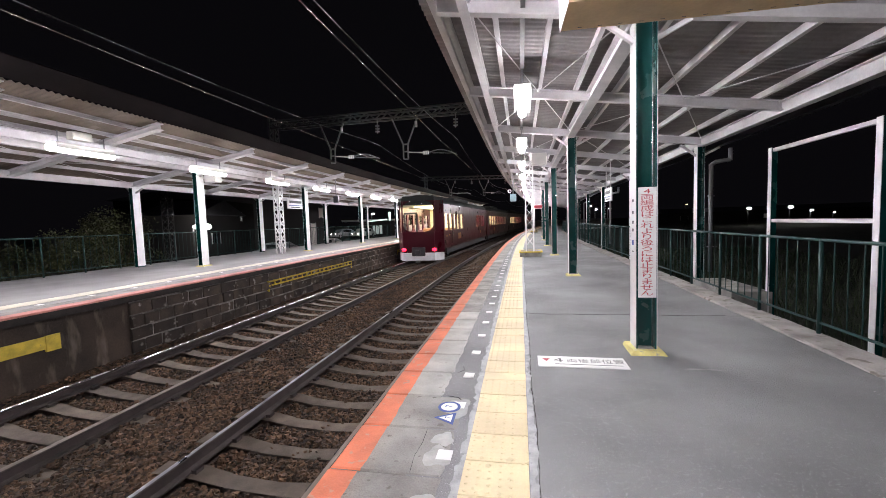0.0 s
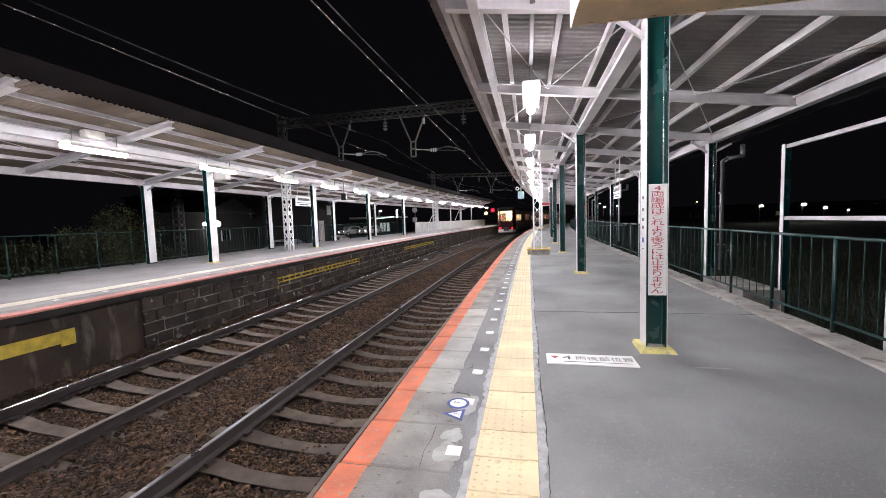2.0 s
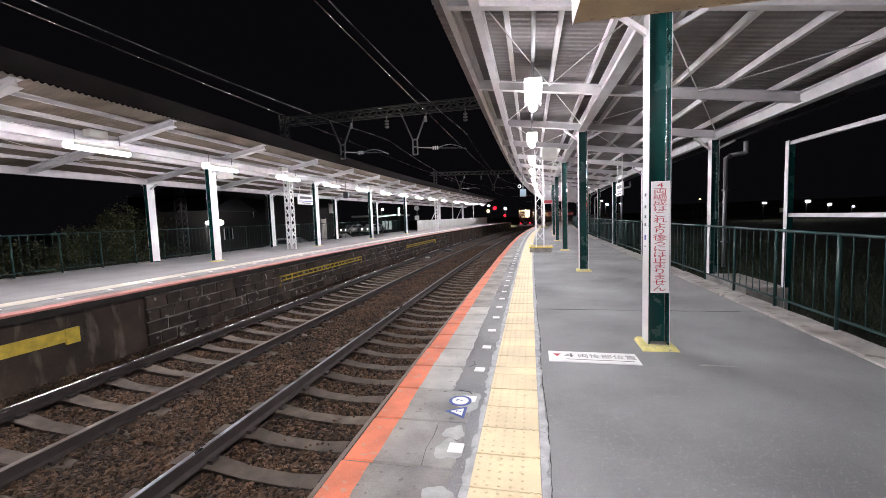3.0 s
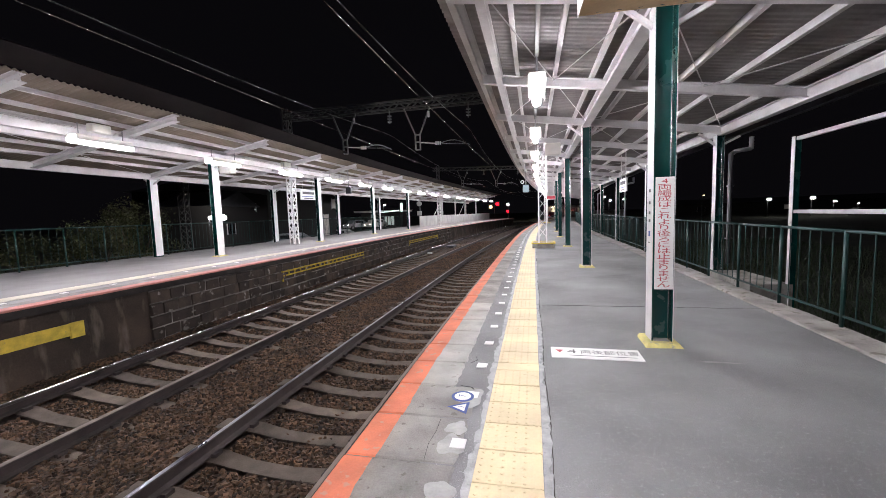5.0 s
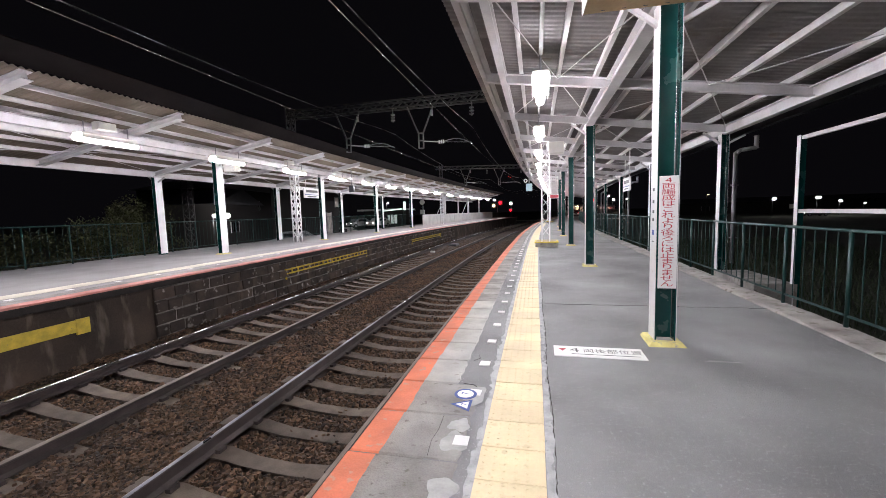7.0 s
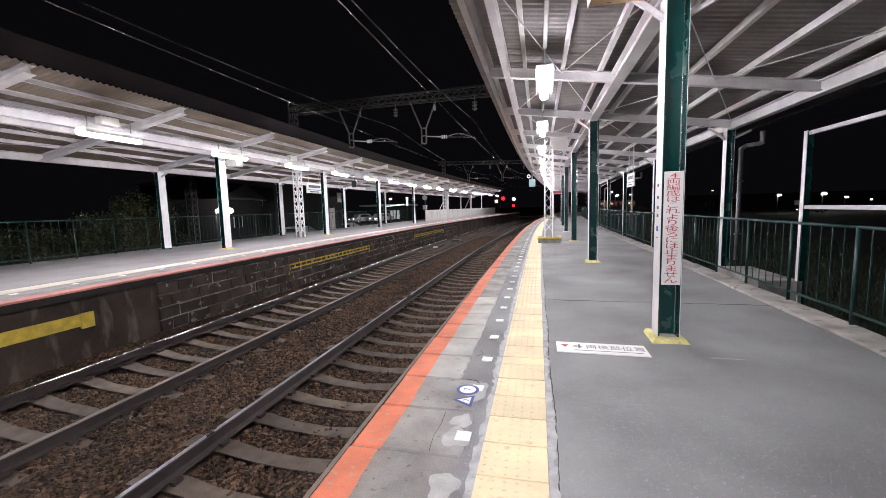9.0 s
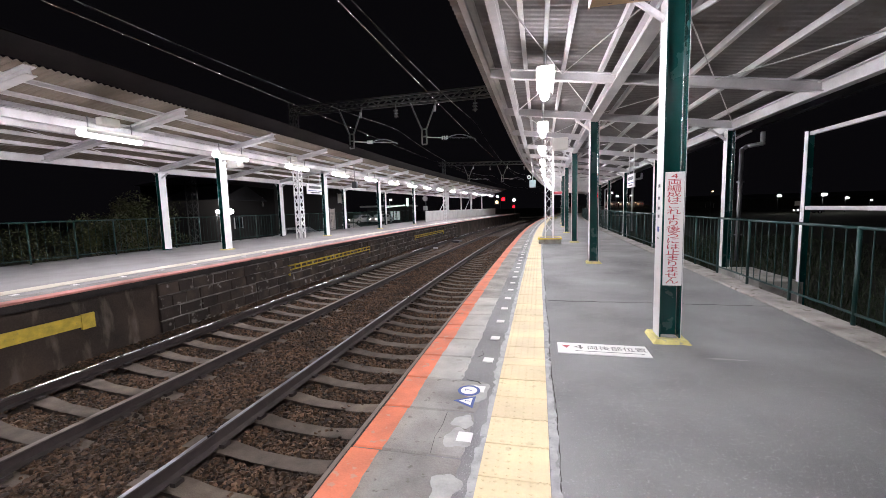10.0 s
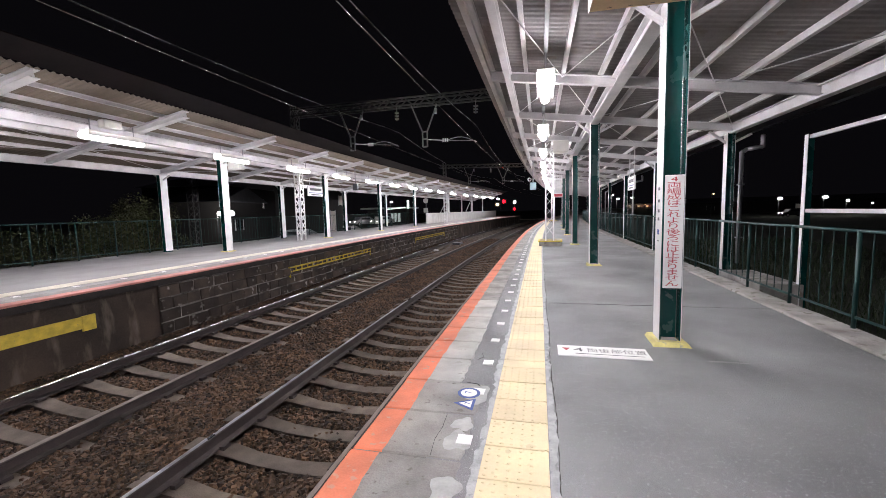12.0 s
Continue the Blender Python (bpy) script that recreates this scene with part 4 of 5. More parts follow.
def grass():
    rng = np.random.default_rng(9)
    n = 26000
    y = rng.uniform(1, 34, n)
    x = 4.9 + 12 * rng.random(n) ** 1.4 + BEND * y * y
    k = n // 5
    x[:k] = rng.uniform(-24, -14.6, k)
    h = rng.uniform(0.1, 0.42, n)
    a = rng.uniform(0, 6.28, n)
    w = 0.012
    vs = np.stack([np.stack([x - w * np.cos(a), y - w * np.sin(a), np.full(n, -1.3)], -1), np.stack([x + w * np.cos(a), y + w * np.sin(a), np.full(n, -1.3)], -1), np.stack([x + rng.normal(0, 0.09, n), y + rng.normal(0, 0.09, n), -1.3 + h], -1)], 1)
    me = bpy.data.meshes.new("grass")
    me.from_pydata(vs.reshape(-1, 3).tolist(), [], np.arange(3 * n).reshape(-1, 3).tolist())
    me.materials.append(M_GRASS)
    return tagged(new("grass", me), "dark unmown grass beside the platform", "grass", kind="stuff")


grass()


# ---- night surroundings ----
def street_lamp(x, y, z_head, material=None, r=0.16, label="distant lit street lamp"):
    s = thing("street_lamp", label, "street lamp", m=pose(x, y, -1.3))
    h = z_head + 1.3
    part("pole", rod(bmesh.new(), (0, 0, 0), (0, 0, h), 0.05, 8), M_DARK, s)
    part("arm", bar(bmesh.new(), (0, 0, h), (0.25, 0, h + 0.08), 0.06, 0.06), M_DARK, s)
    bm = bmesh.new()
    ball(bm, (0.25, 0, h - 0.02), r, 2, (1.2, 1, 0.7))
    part("lens", bm, material or M_SIGWHITE, s, "glowing lens")
    return s


for x, y, z, r in ((45.6, 90, 2.2, 0.3), (52.9, 90, 2.2, 0.36), (56.5, 90, 1.45, 0.26), (60.3, 90, 0.9, 0.14), (14.7, 90, 3.4, 0.22), (16.4, 90, 3.1, 0.2), (15.4, 90, 3.9, 0.14), (19.0, 90, 3.2, 0.14), (-41.9, 60, 3.96, 0.26), (-32.2, 55, 3.3, 0.18), (-23.5, 62, 3.2, 0.16)):
    street_lamp(x, y, z, None, r)
street_lamp(26.5, 70, 3.0, M_SIGWARM, 0.14, "distant warm street lamp")


def signal(x, y, heads, label):
    s = thing("railway_signal", label, "signal", m=pose(x, y, -1.3))
    top = max(z for _, z, _, _ in heads) + 1.6
    part("post", rod(bmesh.new(), (0, 0.1, 0), (0, 0.1, top), 0.06, 8), M_DARK, s)
    for dx, z, r, m in heads:
        hd = part("head", box(bmesh.new(), dx - r * 1.4, dx + r * 1.4, 0, 0.1, z + 1.3 - r * 1.5, z + 1.3 + r * 1.5, 0.02), M_DARK, s)
        part("lens", ball(bmesh.new(), (dx, -0.03, z + 1.3), r, 2, (1, 0.35, 1)), m, hd, "glowing lens")
        part("bracket", bar(bmesh.new(), (0, 0.1, z + 1.3), (dx, 0.1, z + 1.3), 0.04, 0.04), M_DARK, s)
    return s


signal(-7.1, 82, [(0.65, 3.05, 0.34, M_SIGRED), (-0.7, 2.5, 0.34, M_SIGWARM)], "platform end signal with a red and a warm light")
signal(-4.3, 82, [(0.0, 2.87, 0.26, M_SIGWHITE), (-0.1, 1.5, 0.24, M_SIGRED)], "small signal with a white over a red light")
tagged(part("crossing_deck", box(bmesh.new(), -9, 22, 93.5, 97.5, -1.1, -0.93), M_KERB), "pale concrete level crossing deck", "crossing", kind="structure")


def house(label, m, w, d, h, wins, roof=True):
    """A small building: walls, roof, windows with frames."""
    b = thing("house", label, "house", m=m)
    part("wall", box(bmesh.new(), 0, w, 0, d, 0, h), M_HOUSE, b)
    if roof:
        bm = bmesh.new()
        v = [bm.verts.new(p) for p in ((-0.4, -0.4, h), (w + 0.4, -0.4, h), (w + 0.4, d + 0.4, h), (-0.4, d + 0.4, h), (-0.4, d / 2, h + 1.3), (w + 0.4, d / 2, h + 1.3))]
        for ix in ((0, 1, 5, 4), (2, 3, 4, 5), (0, 4, 3), (1, 2, 5), (0, 3, 2, 1)):
            bm.faces.new([v[i] for i in ix])
        part("roof", bm, M_TILE, b)
    for side, a, z, ww, hh, lit in wins:
        mtr = M_DIM if lit else M_DARKPANE
        if side == "x":
            wn = part("window", box(bmesh.new(), w + 0.002, w + 0.03, a, a + ww, z, z + hh), mtr, b)
            part("frame", box(box(bmesh.new(), w + 0.002, w + 0.06, a - 0.06, a, z - 0.06, z + hh + 0.06), w + 0.002, w + 0.06, a + ww, a + ww + 0.06, z - 0.06, z + hh + 0.06), M_STEELW, wn)
        else:
            wn = part("window", box(bmesh.new(), a, a + ww, -0.03, -0.002, z, z + hh), mtr, b)
            part("frame", box(box(bmesh.new(), a - 0.06, a, -0.06, -0.002, z - 0.06, z + hh + 0.06), a + ww, a + ww + 0.06, -0.06, -0.002, z - 0.06, z + hh + 0.06), M_STEELW, wn)
    return b


M_DIM = glow("dim_window", (0.6, 0.55, 0.5), 0.06)
M_DARKPANE = mat("dark_pane", (0.03, 0.03, 0.035), 0.1, var=0.1, scale=2, fine=20, bump=0.0)
M_SHOPLIT = glow("shop_light", (0.85, 1.0, 0.93), 1.5)
M_SHOPDIM = glow("shop_window_light", (0.8, 0.9, 0.85), 0.35)
house("grey two-storey house beyond the far platform", pose(-36, 30, -1.3, 0, 0, 12), 8, 11, 5.6, [("x", 2, 3.6, 1.2, 0.9, True), ("x", 6, 3.6, 1.2, 0.9, False), ("y", 4, 3.6, 1.2, 0.9, False)])
house("plain shed in front of the house", pose(-28, 25.5, -1.3, 0, 0, 12), 4, 7, 3.9, [("x", 2, 1.6, 1.2, 0.8, False)])
yard = street_lamp(-23.35, 25.2, 1.68, None, 0.2, "bright twin lamp outside the house")
bm = bmesh.new()
ball(bm, (1.15, 0.15, 2.95), 0.2, 2)
part("lens", bm, M_SIGWHITE, yard, "glowing lens")
part("arm", bar(bmesh.new(), (0, 0, 2.9), (1.15, 0.15, 3.1), 0.05, 0.05), M_DARK, yard)
shop = house("small lit shop with a pale canopy far off", pose(-32, 72, -1.3), 8, 6, 3.4, [], roof=False)
part("lit_canopy", box(bmesh.new(), -0.5, 8.5, -2, 6.2, 3.4, 3.7), M_PANEL, shop)
part("fascia_light", bar(bmesh.new(), (4.6, -2.05, 3.3), (8.4, -2.05, 3.62), 0.1, 0.16), M_SHOPLIT, shop, "lit canopy fascia")
for x in (4.8, 5.5, 6.2):
    part("shop_window", box(bmesh.new(), x, x + 0.5, -0.04, -0.003, 0.9, 2.6), M_SHOPDIM, shop, "lit shop window")
part("sign_post", box(bmesh.new(), 8.9, 9.1, -2.1, -1.9, 0, 4.9), M_DARK, shop)
part("sign_panel", box(bmesh.new(), 8.8, 9.2, -2.16, -2.101, 3.4, 4.9), M_SHOPLIT, shop, "upright lit sign")
house("long low dark building beyond the field", pose(40, 130, -1.3), 60, 8, 3.2, [("y", 8, 1, 2, 1.2, False), ("y", 30, 1, 2, 1.2, True)])
house("dark red-walled building beyond the far platform", pose(-24, 33, -1.3, 0, 0, 5), 5, 5, 6.0, [("x", 1, 1.0, 1.0, 2.0, True), ("x", 3, 3.6, 0.8, 0.9, True)])


def parked_car(label, m, lights, material):
    c = thing("car", label, "car", m=m)
    bm = bmesh.new()
    pr = [(-2.0, 0.3), (-2.0, 0.75), (-1.3, 0.9), (-0.8, 1.42), (0.9, 1.45), (1.7, 0.95), (2.05, 0.85), (2.05, 0.3)]
    va = [bm.verts.new((x, -0.75 if z > 1.2 else -0.82, z)) for x, z in pr]
    vb = [bm.verts.new((x, 0.75 if z > 1.2 else 0.82, z)) for x, z in pr]
    for i in range(8):
        bm.faces.new((va[i], va[(i + 1) % 8], vb[(i + 1) % 8], vb[i]))
    bm.faces.new(list(reversed(va))), bm.faces.new(vb)
    bmesh.ops.recalc_face_normals(bm, faces=bm.faces)
    part("body", bm, material, c)
    for x in (-1.25, 1.3):
        for s in (-1, 1):
            wh = part("wheel", rod(bmesh.new(), (x, s * 0.7, 0.3), (x, s * 0.86, 0.3), 0.3, 14), M_RUBBER, c)
            part("rim", rod(bmesh.new(), (x, s * 0.86, 0.3), (x, s * 0.875, 0.3), 0.18, 10), M_GALV, wh)
    for s in (-1, 1):
        part("window", box(bmesh.new(), -0.65, 0.85, s * 0.8 - 0.012, s * 0.8 + 0.012, 0.95, 1.3), M_DARKPANE, c)
        part("headlight", ball(bmesh.new(), (-2.0, s * 0.6, 0.68), 0.12, 1, (0.5, 1.2, 0.8)), lights, c)
    return c


M_HEAD = glow("headlight", (1.0, 0.85, 0.8), 25)
parked_car("pale car with its lights on, far off", pose(-27.6, 60, -0.6, 0, 0, 60), M_HEAD, M_CAR)
parked_car("pale car with its lights on, far off", pose(-24.6, 61, -0.6, 0, 0, 70), M_HEAD, M_PANEL)
parked_car("parked grey car beyond the fence", pose(-20.5, 31, -1.3, 0, 0, 20), M_SILVER, M_CAR)
parked_car("parked pale car beyond the fence", pose(-19.5, 38, -1.3, 0, 0, 10), M_SILVER, M_PANEL)
ROAD_CAR = parked_car("dark car with lit headlights driving on the far road", pose(75, 88, -1.3), M_HEAD, M_DARK)
pm = lattice_mast(5.2, 0.4, "grey lattice pole behind the far platform", M_TRUSS)
pm.matrix_basis = pose(-20.0, 19.8, -1.3)
sg = thing("field_sign", "small white board on a post behind the fence", "sign", m=pose(-15.6, 8.1, -1.3))
part("post", box(bmesh.new(), -0.03, 0.03, -0.03, 0.03, 0, 2.3), M_PANEL, sg)
part("board", box(bmesh.new(), 0.031, 0.05, -0.25, 0.25, 1.95, 2.3), M_PANEL, sg)

tk = thing("track_marker", "small pale marker block lying between the rails", "marker", m=stand(-6.45, 24.36, -1.12))
part("block", box(bmesh.new(), -0.14, 0.14, -0.1, 0.1, 0, 0.1, 0.02), M_PANEL, tk)
tk = thing("track_box", "low dark equipment box between the rails", "equipment box", m=stand(-6.3, 29.4, -1.13))
part("lid", box(bmesh.new(), -0.3, 0.3, -0.5, 0.5, 0, 0.14, 0.03), M_DARK, tk)

fp = thing("warning_lamp_pole", "dark pole with an unlit round lamp and box", "signal", m=stand(-14.2, 46.0, -1.3))
part("pole", rod(bmesh.new(), (0, 0, 0), (0, 0, 5.2), 0.09, 8), M_DARK, fp)
part("lamp_disc", rod(bmesh.new(), (0, -0.12, 4.0), (0, -0.2, 4.0), 0.3, 16), M_PANEL, fp)
part("box", box(bmesh.new(), -0.25, 0.25, -0.3, -0.09, 2.6, 3.1, 0.02), M_PANEL, fp)

# ---- pieces: coping stones, tactile tiles, white squares, wall blocks ----
def coping(seed, w_in):
    """A coping stone, its edge painted orange, the inner edge broken."""
    rng = random.Random(seed)
    L = 0.49
    bm = bmesh.new()
    xs = [0.0, 0.012, 0.1, 0.19, w_in * 0.6, w_in - 0.02, w_in]
    ys = [0.0, 0.01] + [L * k / 6 for k in range(1, 6)] + [L - 0.01, L]
    dz = (-0.012, 0, 0, 0, 0, 0, -0.014)
    grid = []
    for y in ys:
        brk = rng.uniform(-0.018, 0.008)
        grid.append([bm.verts.new((x + (brk if i == 6 else rng.uniform(-0.006, 0.006) if i == 3 else brk * 0.6 if i == 5 else 0), y, dz[i] - (0.009 if y in (0.0, L) else 0) + rng.uniform(-0.0012, 0.0012))) for i, x in enumerate(xs)])
    for a, b in zip(grid, grid[1:]):
        for i in range(6):
            f = bm.faces.new((a[i], a[i + 1], b[i + 1], b[i]))
            f.material_index = 1 if i < 3 else 0
    lo = [bm.verts.new((x, y, -0.14)) for x, y in ((0, 0), (w_in, 0), (w_in, L), (0, L))]
    f = bm.faces.new([g[0] for g in reversed(grid)] + [lo[0], lo[3]])
    f.material_index = 2
    bm.faces.new([g[6] for g in grid] + [lo[2], lo[1]])
    bm.faces.new(list(grid[0]) + [lo[1], lo[0]])
    bm.faces.new(list(reversed(grid[-1])) + [lo[3], lo[2]])
    bmesh.ops.recalc_face_normals(bm, faces=bm.faces)
    return bm


random.seed(3)
kinds = {"wide": (0.675, M_STONE), "pale": (0.495, M_STONEPALE), "grey": (0.495, M_STONE)}
stones = {k: [] for k in kinds}
for k in range(-26, 156):
    kind = "wide" if k < 2 else "pale" if k < 8 or k % 23 == 0 else "grey"
    m = stand(EDGE + random.uniform(-0.004, 0.004), 2.05 + 0.5 * k, 0.003) @ pose(0, 0, random.uniform(-0.002, 0.002), random.uniform(-0.2, 0.2), 0, random.uniform(-0.25, 0.25))
    made = stones[kind]
    if len(made) < 4:
        made.append(part("coping_stone", coping(20 + len(made), kinds[kind][0]), (kinds[kind][1], M_ORANGE, M_JOINT), platform))
        made[-1].matrix_basis = m
    else:
        same("coping_stone", random.choice(made), platform, m)
# a crack lengthwise in one stone, and a broken joint along the stones
bm = bmesh.new()
for p, q, w in (((-0.60, 2.06), (-0.615, 2.22), 0.002), ((-0.615, 2.22), (-0.6, 2.36), 0.0015), ((-0.6, 2.36), (-0.605, 2.52), 0.0025), ((-0.56, 3.05), (-0.47, 3.03), 0.006), ((-0.47, 3.03), (-0.4, 2.93), 0.008), ((-0.4, 2.93), (-0.375, 2.78), 0.006), ((-0.55, 3.55), (-0.5, 3.62), 0.004), ((-0.5, 3.62), (-0.53, 3.72), 0.003)):
    bar(bm, at(p[0], p[1], 0.0042), at(q[0], q[1], 0.0042), w, 0.002)
part("crack", bm, M_JOINT, platform, "dark crack")


def tactile(dots, L=0.2915):
    bm = bmesh.new()
    box(bm, -0.305, 0.06, 0, L, -0.02, 0.006, 0.002)
    for x in (0.004, 0.036):
        box(bm, x, x + 0.014, 0, L, 0.005, 0.01)
    if dots:
        for i in range(5):
            for j in range(5):
                g = bmesh.ops.create_cone(bm, cap_ends=True, segments=7, radius1=0.011, radius2=0.007, depth=0.004, matrix=Matrix.Translation((-0.275 + 0.06 * i, 0.026 + 0.06 * j, 0.0075)))
    return bm


fine_tile = part("tactile_tile", tactile(True), M_YELLOW, platform)
fine_tile.matrix_basis = stand(0, 2.22, 0.0)
flat_tile = None
cut = part("tactile_tile", tactile(False, 0.16), M_YELLOW, platform)
cut.matrix_basis = stand(0, 3.42, 0.0)
for k in range(-20, 240):
    if k == 0:
        continue
    y = 2.22 + 0.3 * k if k < 4 else 3.585 + 0.3 * (k - 4)
    m = stand(random.uniform(-0.002, 0.002), y, random.uniform(-0.0015, 0.0015))
    if k < 34:
        same("tactile_tile", fine_tile, platform, m)
    elif flat_tile is None:
        flat_tile = part("tactile_tile", tactile(False), M_YELLOW, platform)
        flat_tile.matrix_basis = m
    else:
        same("tactile_tile", flat_tile, platform, m)
sq = part("white_square", box(bmesh.new(), -0.045, 0.045, -0.05, 0.05, -0.004, 0.0045), M_BOARD, platform, "white square marker")
sq.matrix_basis = stand(-0.435, 2.24, 0.0075)
for k in range(-3, 90):
    if k in (0,):
        continue
    same("white_square", sq, platform, stand(-0.44 - 0.002 * max(0, k), 2.24 + 0.63 * k + (0.02 if k == 1 else 0), 0.0075 if k < 2 else 0.002, random.uniform(-3, 3)))
    same("white_square", sq, far_platform, stand(L_EDGE - 0.8, 2.0 + 0.9 * k, L_Z + 0.004, random.uniform(-3, 3)))

part("mortar_bed", sweep([(-7.85, -1.3), (-7.79, -1.3), (-7.79, -0.005), (-7.85, -0.005)], 6.66, 36.3), M_MORTAR, far_platform)
random.seed(8)
blocks = []
for row in range(4):
    z0 = -1.08 + row * 0.265
    y = 6.64
    while y < 36:
        w = random.uniform(0.36, 0.62) if y > 6.7 else 0.3 + 0.2 * (row % 2)
        h = 0.245 + random.uniform(-0.02, 0.01)
        m = stand(-7.85, y, z0) @ pose(random.uniform(0, 0.03), 0, 0, 0, random.uniform(-2, 2), random.uniform(-1.5, 1.5)) @ Matrix.Diagonal((1, w - 0.02, h, 1))
        if len(blocks) < 6:
            bm = box(bmesh.new(), 0, 0.07, 0, 1, 0, 1)
            bmesh.ops.bevel(bm, geom=bm.edges[:], offset=0.04, segments=1, affect="EDGES")
            for v in bm.verts:
                v.co += Vector((random.uniform(-0.012, 0.018), random.uniform(-0.02, 0.02), random.uniform(-0.03, 0.03)))
            ob = part("wall_block", bm, M_BLOCK, far_platform)
            blocks.append(ob)
            ob.matrix_basis = m
        else:
            same("wall_block", random.choice(blocks), far_platform, m)
        y += w


# ---- the train ----
def rail_car(tail):
    """A maroon express car; tail: with a glazed observation end."""
    c = thing("rail_car", "dark maroon express train car with lit windows" + (" and glazed tail" if tail else ""), "train")
    W, L = 1.4, 10.0
    y_end = -9.25 if tail else -L
    # shell: lower sides, window band, roof
    wins = [(-8.9, -7.9), (-7.6, -6.7), (-6.3, -5.5), (-5.2, -4.4), (-4.0, -2.9)] if tail else []
    y = -8.0 if not tail else 3.4
    while y < 7.6:
        wins.append((y, y + 1.35))
        y += 1.75
    z0, z1 = 1.85, 2.9
    for s in (-1, 1):
        part("side_panel", box(bmesh.new(), s * W - 0.04, s * W + 0.04, y_end, L, 0.75, z0), M_MAROON, c)
        part("upper_panel", box(bmesh.new(), s * W - 0.04, s * W + 0.04, y_end, L, z1, 3.5), M_MAROON, c)
        edges = [y_end] + [v for w in wins for v in w] + [L]
        for a, b in zip(edges[0::2], edges[1::2]):
            part("pillar", box(bmesh.new(), s * W - 0.04, s * W + 0.04, a, b, z0, z1), M_MAROON, c)
        for a, b in wins:
            g = part("window_pane", box(bmesh.new(), s * W - 0.006, s * W + 0.006, a, b, z0, z1), M_GLASS, c)
            g.visible_shadow = False
        for a, b, z, h in ((-8.6, -8.35, 1.45, 0.1), (-7.9, -7.6, 1.5, 0.07), (-4.9, -3.9, 1.15, 0.42), (5.6, 6.1, 1.2, 0.3)):
            part("gold_emblem", box(bmesh.new(), s * (W + 0.041), s * (W + 0.046), a, b, z, z + h), M_GOLD, c)
        part("skirt", box(bmesh.new(), s * W - 0.1, s * W - 0.05, y_end + 1.0, L - 0.6, 0.35, 0.75), M_DARK, c)
    bm = bmesh.new()
    prof = [(-1.44, 3.5), (-1.38, 3.72), (-1.1, 3.92), (-0.55, 4.04), (0, 4.07), (0.55, 4.04), (1.1, 3.92), (1.38, 3.72), (1.44, 3.5)]
    ra = [bm.verts.new((x, y_end - (0.2 if tail else 0), z)) for x, z in prof]
    rb = [bm.verts.new((x, L, z)) for x, z in prof]
    for i in range(8):
        bm.faces.new((ra[i], ra[i + 1], rb[i + 1], rb[i])).smooth = True
    bm.faces.new(list(reversed(ra))), bm.faces.new(rb), bm.faces.new((ra[0], rb[0], rb[8], ra[8]))
    bmesh.ops.recalc_face_normals(bm, faces=bm.faces)
    part("roof", bm, M_RUBBER, c, "matt black roof")
    part("roof_unit", box(bmesh.new(), -0.8, 0.8, -3, 3, 4.0, 4.22, 0.05), M_RUBBER, c)
    part("floor", box(bmesh.new(), -1.34, 1.34, y_end, L, 0.75, 0.95), M_DARK, c)
    part("lining", box(bmesh.new(), -1.3, 1.3, y_end + 0.1, L - 0.1, 3.4, 3.48), M_CREAM, c)
    part("ceiling_light", box(bmesh.new(), -0.5, 0.5, y_end + 0.3, L - 0.4, 3.35, 3.38), M_WARM, c, "warm ceiling light strip")
    part("bulkhead", box(bmesh.new(), -1.33, 1.33, -2.4, -2.3, 0.95, 3.34), M_CREAM, c)
    part("end_wall", box(bmesh.new(), -W, W, L - 0.05, L, 0.8, 3.35), M_MAROON, c)
    for s in (-0.8, 0.8):
        for k in range(6):
            yy = -8.3 + k * 2.9
            part("seat", box(box(bmesh.new(), s - 0.42, s + 0.42, yy, yy + 0.5, 0.95, 1.4, 0.04), s - 0.42, s + 0.42, yy + 0.5, yy + 0.62, 0.95, 1.95 if yy > -6 else 1.7, 0.04), M_TAN, c)
    for yy in (-6.6, 6.6):
        part("bogie", box(bmesh.new(), -1.0, 1.0, yy - 1.5, yy + 1.5, 0.3, 0.62, 0.05), M_DARK, c)
        for dy in (-1.0, 1.0):
            for s in (-1, 1):
                part("wheel", rod(bmesh.new(), (s * 0.7, yy + dy, 0.43), (s * 0.82, yy + dy, 0.43), 0.43, 20), M_DARK, c)
    if not tail:
        part("end_wall", box(bmesh.new(), -W, W, -L, -L + 0.05, 0.8, 3.35), M_MAROON, c)
        return c
    # rounded tail: three facets with large panes
    fac = [(-1.44, -9.25), (-1.0, -9.82), (1.0, -9.82), (1.44, -9.25)]
    for i, (p, q) in enumerate(zip(fac, fac[1:])):
        mid = ((p[0] + q[0]) / 2, (p[1] + q[1]) / 2)
        ln = math.hypot(q[0] - p[0], q[1] - p[1])
        m = pose(mid[0], mid[1], 0, 0, 0, math.degrees(math.atan2(q[1] - p[1], q[0] - p[0])))
        h = ln / 2
        o = part("end_panel", box(bmesh.new(), -h, h, -0.04, 0.04, 0.55, 1.82, 0.01), M_MAROON, c)
        o.matrix_basis = m
        o = part("brow", box(bmesh.new(), -h, h, -0.04, 0.04, 3.7, 3.9, 0.01), M_RUBBER, c)
        o.matrix_basis = m
        # right facet: opaque maroon stands in for glass that looks dark at this angle
        if i == 2:
            o = part("facet_fill", box(bmesh.new(), -h, h, -0.04, 0.04, 1.822, 3.698), M_MAROON, c)
            o.matrix_basis = m
            continue
        o = part("end_glass", box(bmesh.new(), -h, h, -0.006, 0.006, 1.82, 3.7), M_GLASS, c)
        o.matrix_basis = m
        o.visible_shadow = False
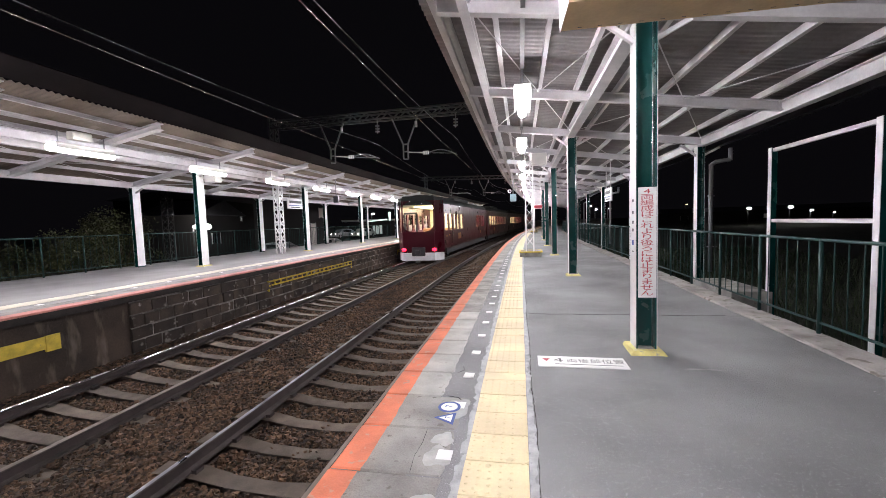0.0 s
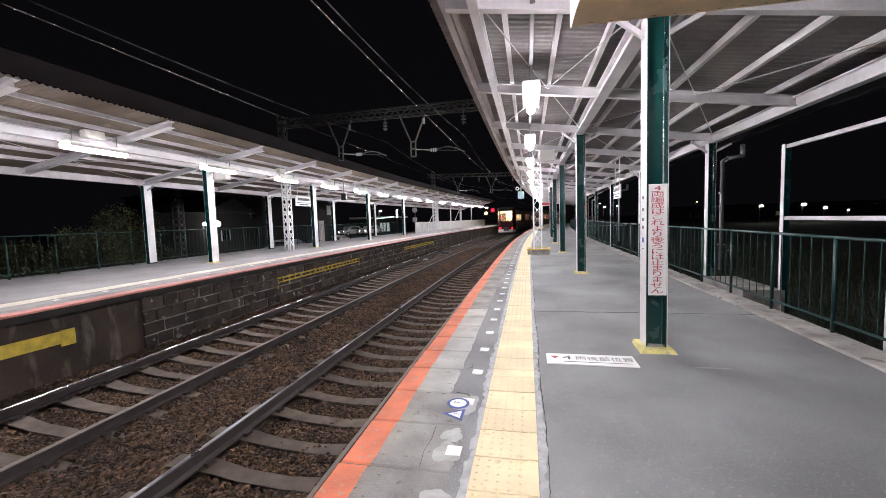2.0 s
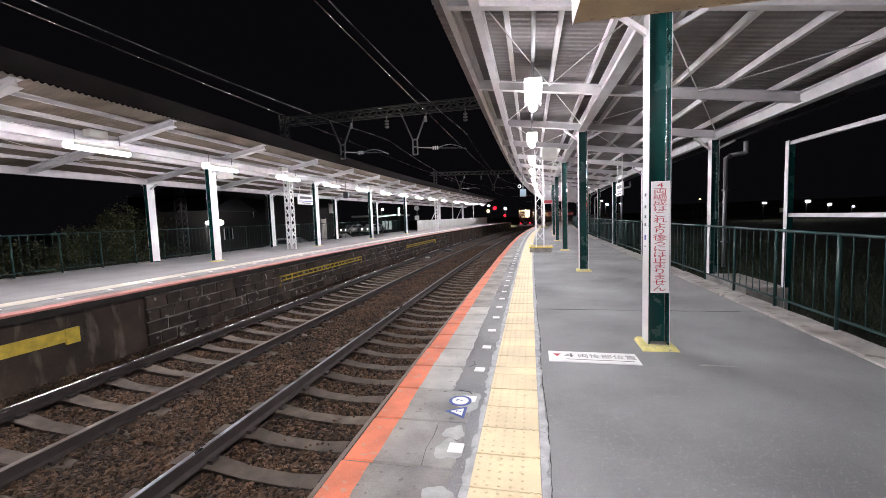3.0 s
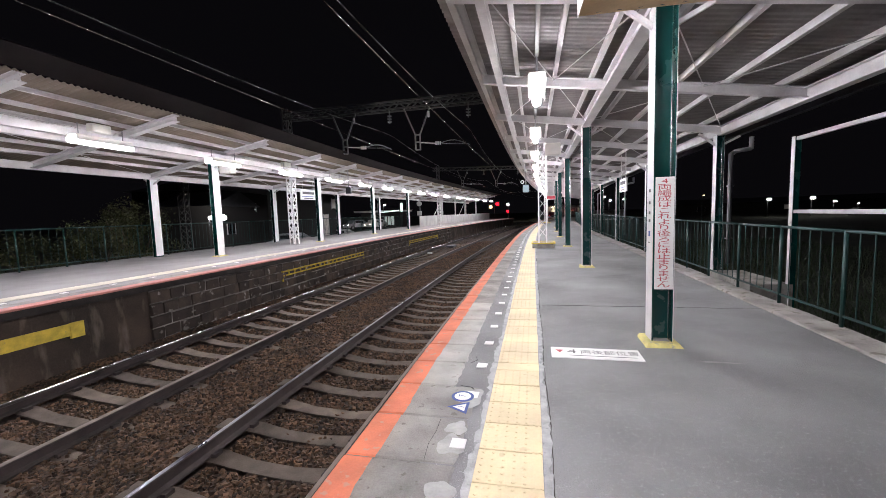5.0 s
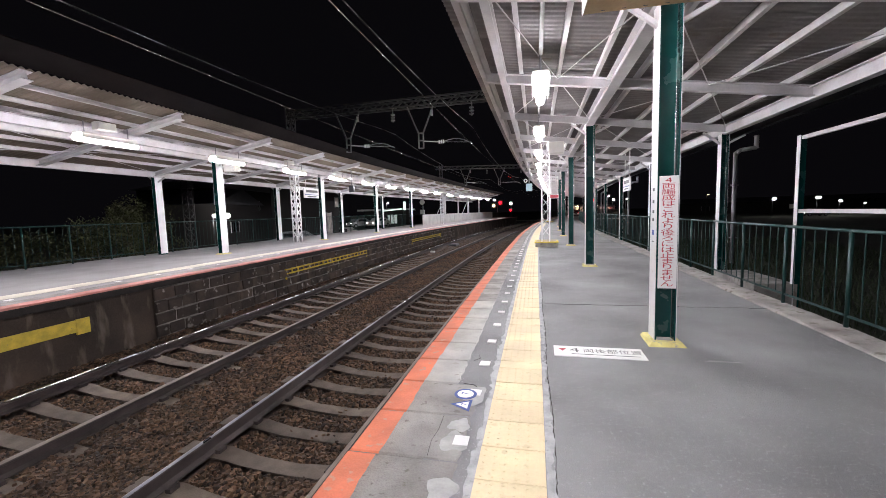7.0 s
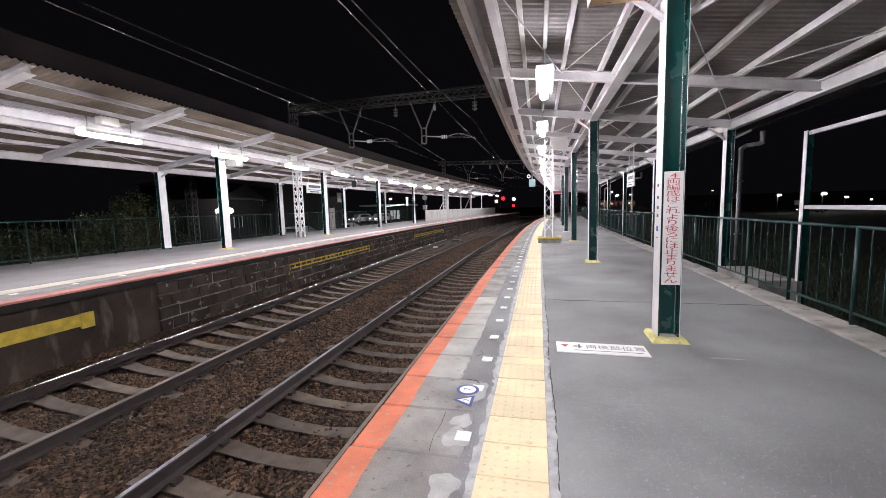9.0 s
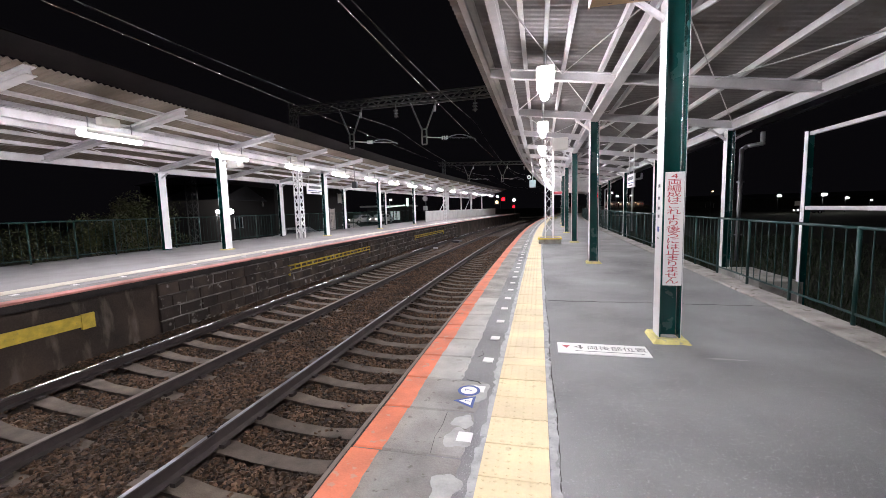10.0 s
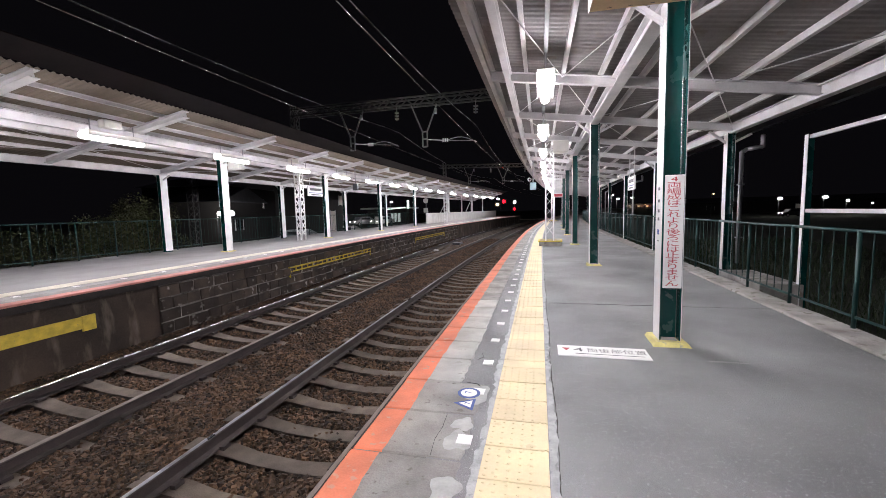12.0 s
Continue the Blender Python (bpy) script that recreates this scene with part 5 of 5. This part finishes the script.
        for sx in (-1, 1):
            for zc in (1.82, 3.7):
                up = 1 if zc < 2 else -1
                bm = bmesh.new()
                vs = [bm.verts.new(v) for v in ((sx * h, -0.03, zc), (sx * (h - 0.55 * min(1, h)), -0.03, zc), (sx * (h - 0.27 * min(1, h)), -0.03, zc + up * 0.09), (sx * (h - 0.08 * min(1, h)), -0.03, zc + up * 0.28), (sx * h, -0.03, zc + up * 0.6))]
                bm.faces.new(vs)
                bmesh.ops.solidify(bm, geom=bm.faces[:], thickness=0.05)
                o = part("corner_plate", bm, M_MAROON, c)
                o.matrix_basis = m
    for x in (-1.0, 1.0):
        part("corner_post", box(bmesh.new(), x - 0.04, x + 0.04, -9.88, -9.78, 1.82, 3.72), M_MAROON, c)
    dr = bmesh.new()
    for x in (-0.85, -0.1):
        box(dr, x - 0.05, x + 0.05, -9.85, -9.8, 1.3, 3.0)
    box(dr, -0.85, -0.1, -9.85, -9.8, 2.9, 3.0)
    part("end_door_frame", dr, M_DARK, c, "dark door frame")
    part("tail_roof", box(bmesh.new(), -1.0, 1.0, -9.86, -9.2, 3.86, 4.0, 0.06), M_RUBBER, c)
    bm = bmesh.new()
    lo = [(-1.44, -9.28), (-1.02, -9.92), (1.02, -9.92), (1.44, -9.28)]
    va = [bm.verts.new((x, yy, 0.08)) for x, yy in lo]
    vb = [bm.verts.new((x, yy, 0.54)) for x, yy in lo]
    for i in range(3):
        bm.faces.new((va[i], va[i + 1], vb[i + 1], vb[i]))
    bm.faces.new(va), bm.faces.new(list(reversed(vb)))
    bm.faces.new((va[3], va[0], vb[0], vb[3]))
    part("tail_skirt", bm, M_SILVER, c, "white tail skirt")
    part("coupler", box(box(bmesh.new(), -0.42, 0.42, -10.02, -9.9, 0.35, 0.9, 0.04), -0.14, 0.14, -10.25, -9.9, 0.45, 0.72, 0.03), M_DARK, c)
    for s in (-1, 1):
        bm = bmesh.new()
        ball(bm, (s * 0.96, -9.87, 0.74), 0.13, 2, (1.1, 0.5, 0.8))
        part("tail_light", bm, M_TAIL, c, "glowing red tail light")
        part("lamp_ring", rod(bmesh.new(), (s * 0.96, -9.8, 0.74), (s * 0.96, -9.86, 0.74), 0.19, 14), M_DARK, c)
    return c


CARS = [rail_car(True), rail_car(False)]
CARS += [copy_thing(CARS[1], Matrix()) for _ in range(2)]
for c in CARS:
    tagged(c, group="cars of the departing train")


def train_rows(i):
    rows = []
    for k in range(25):
        t = k * 0.5
        y = 23.2 + 20.1 * t + 10 + 20.5 * i
        p = at(FAR_T, y, -0.95)
        rows.append((t, pose(p.x, p.y, p.z, 0, 0, turn(y))))
    return rows


def motions():
    for i, c in enumerate(CARS):
        walk(c, train_rows(i))
    walk(ROAD_CAR, [(t, pose(x, 88, -1.3)) for t, x in ((0, 80), (5.5, 57), (6.5, 52.5), (9.5, 50), (12, 47))])


motions()
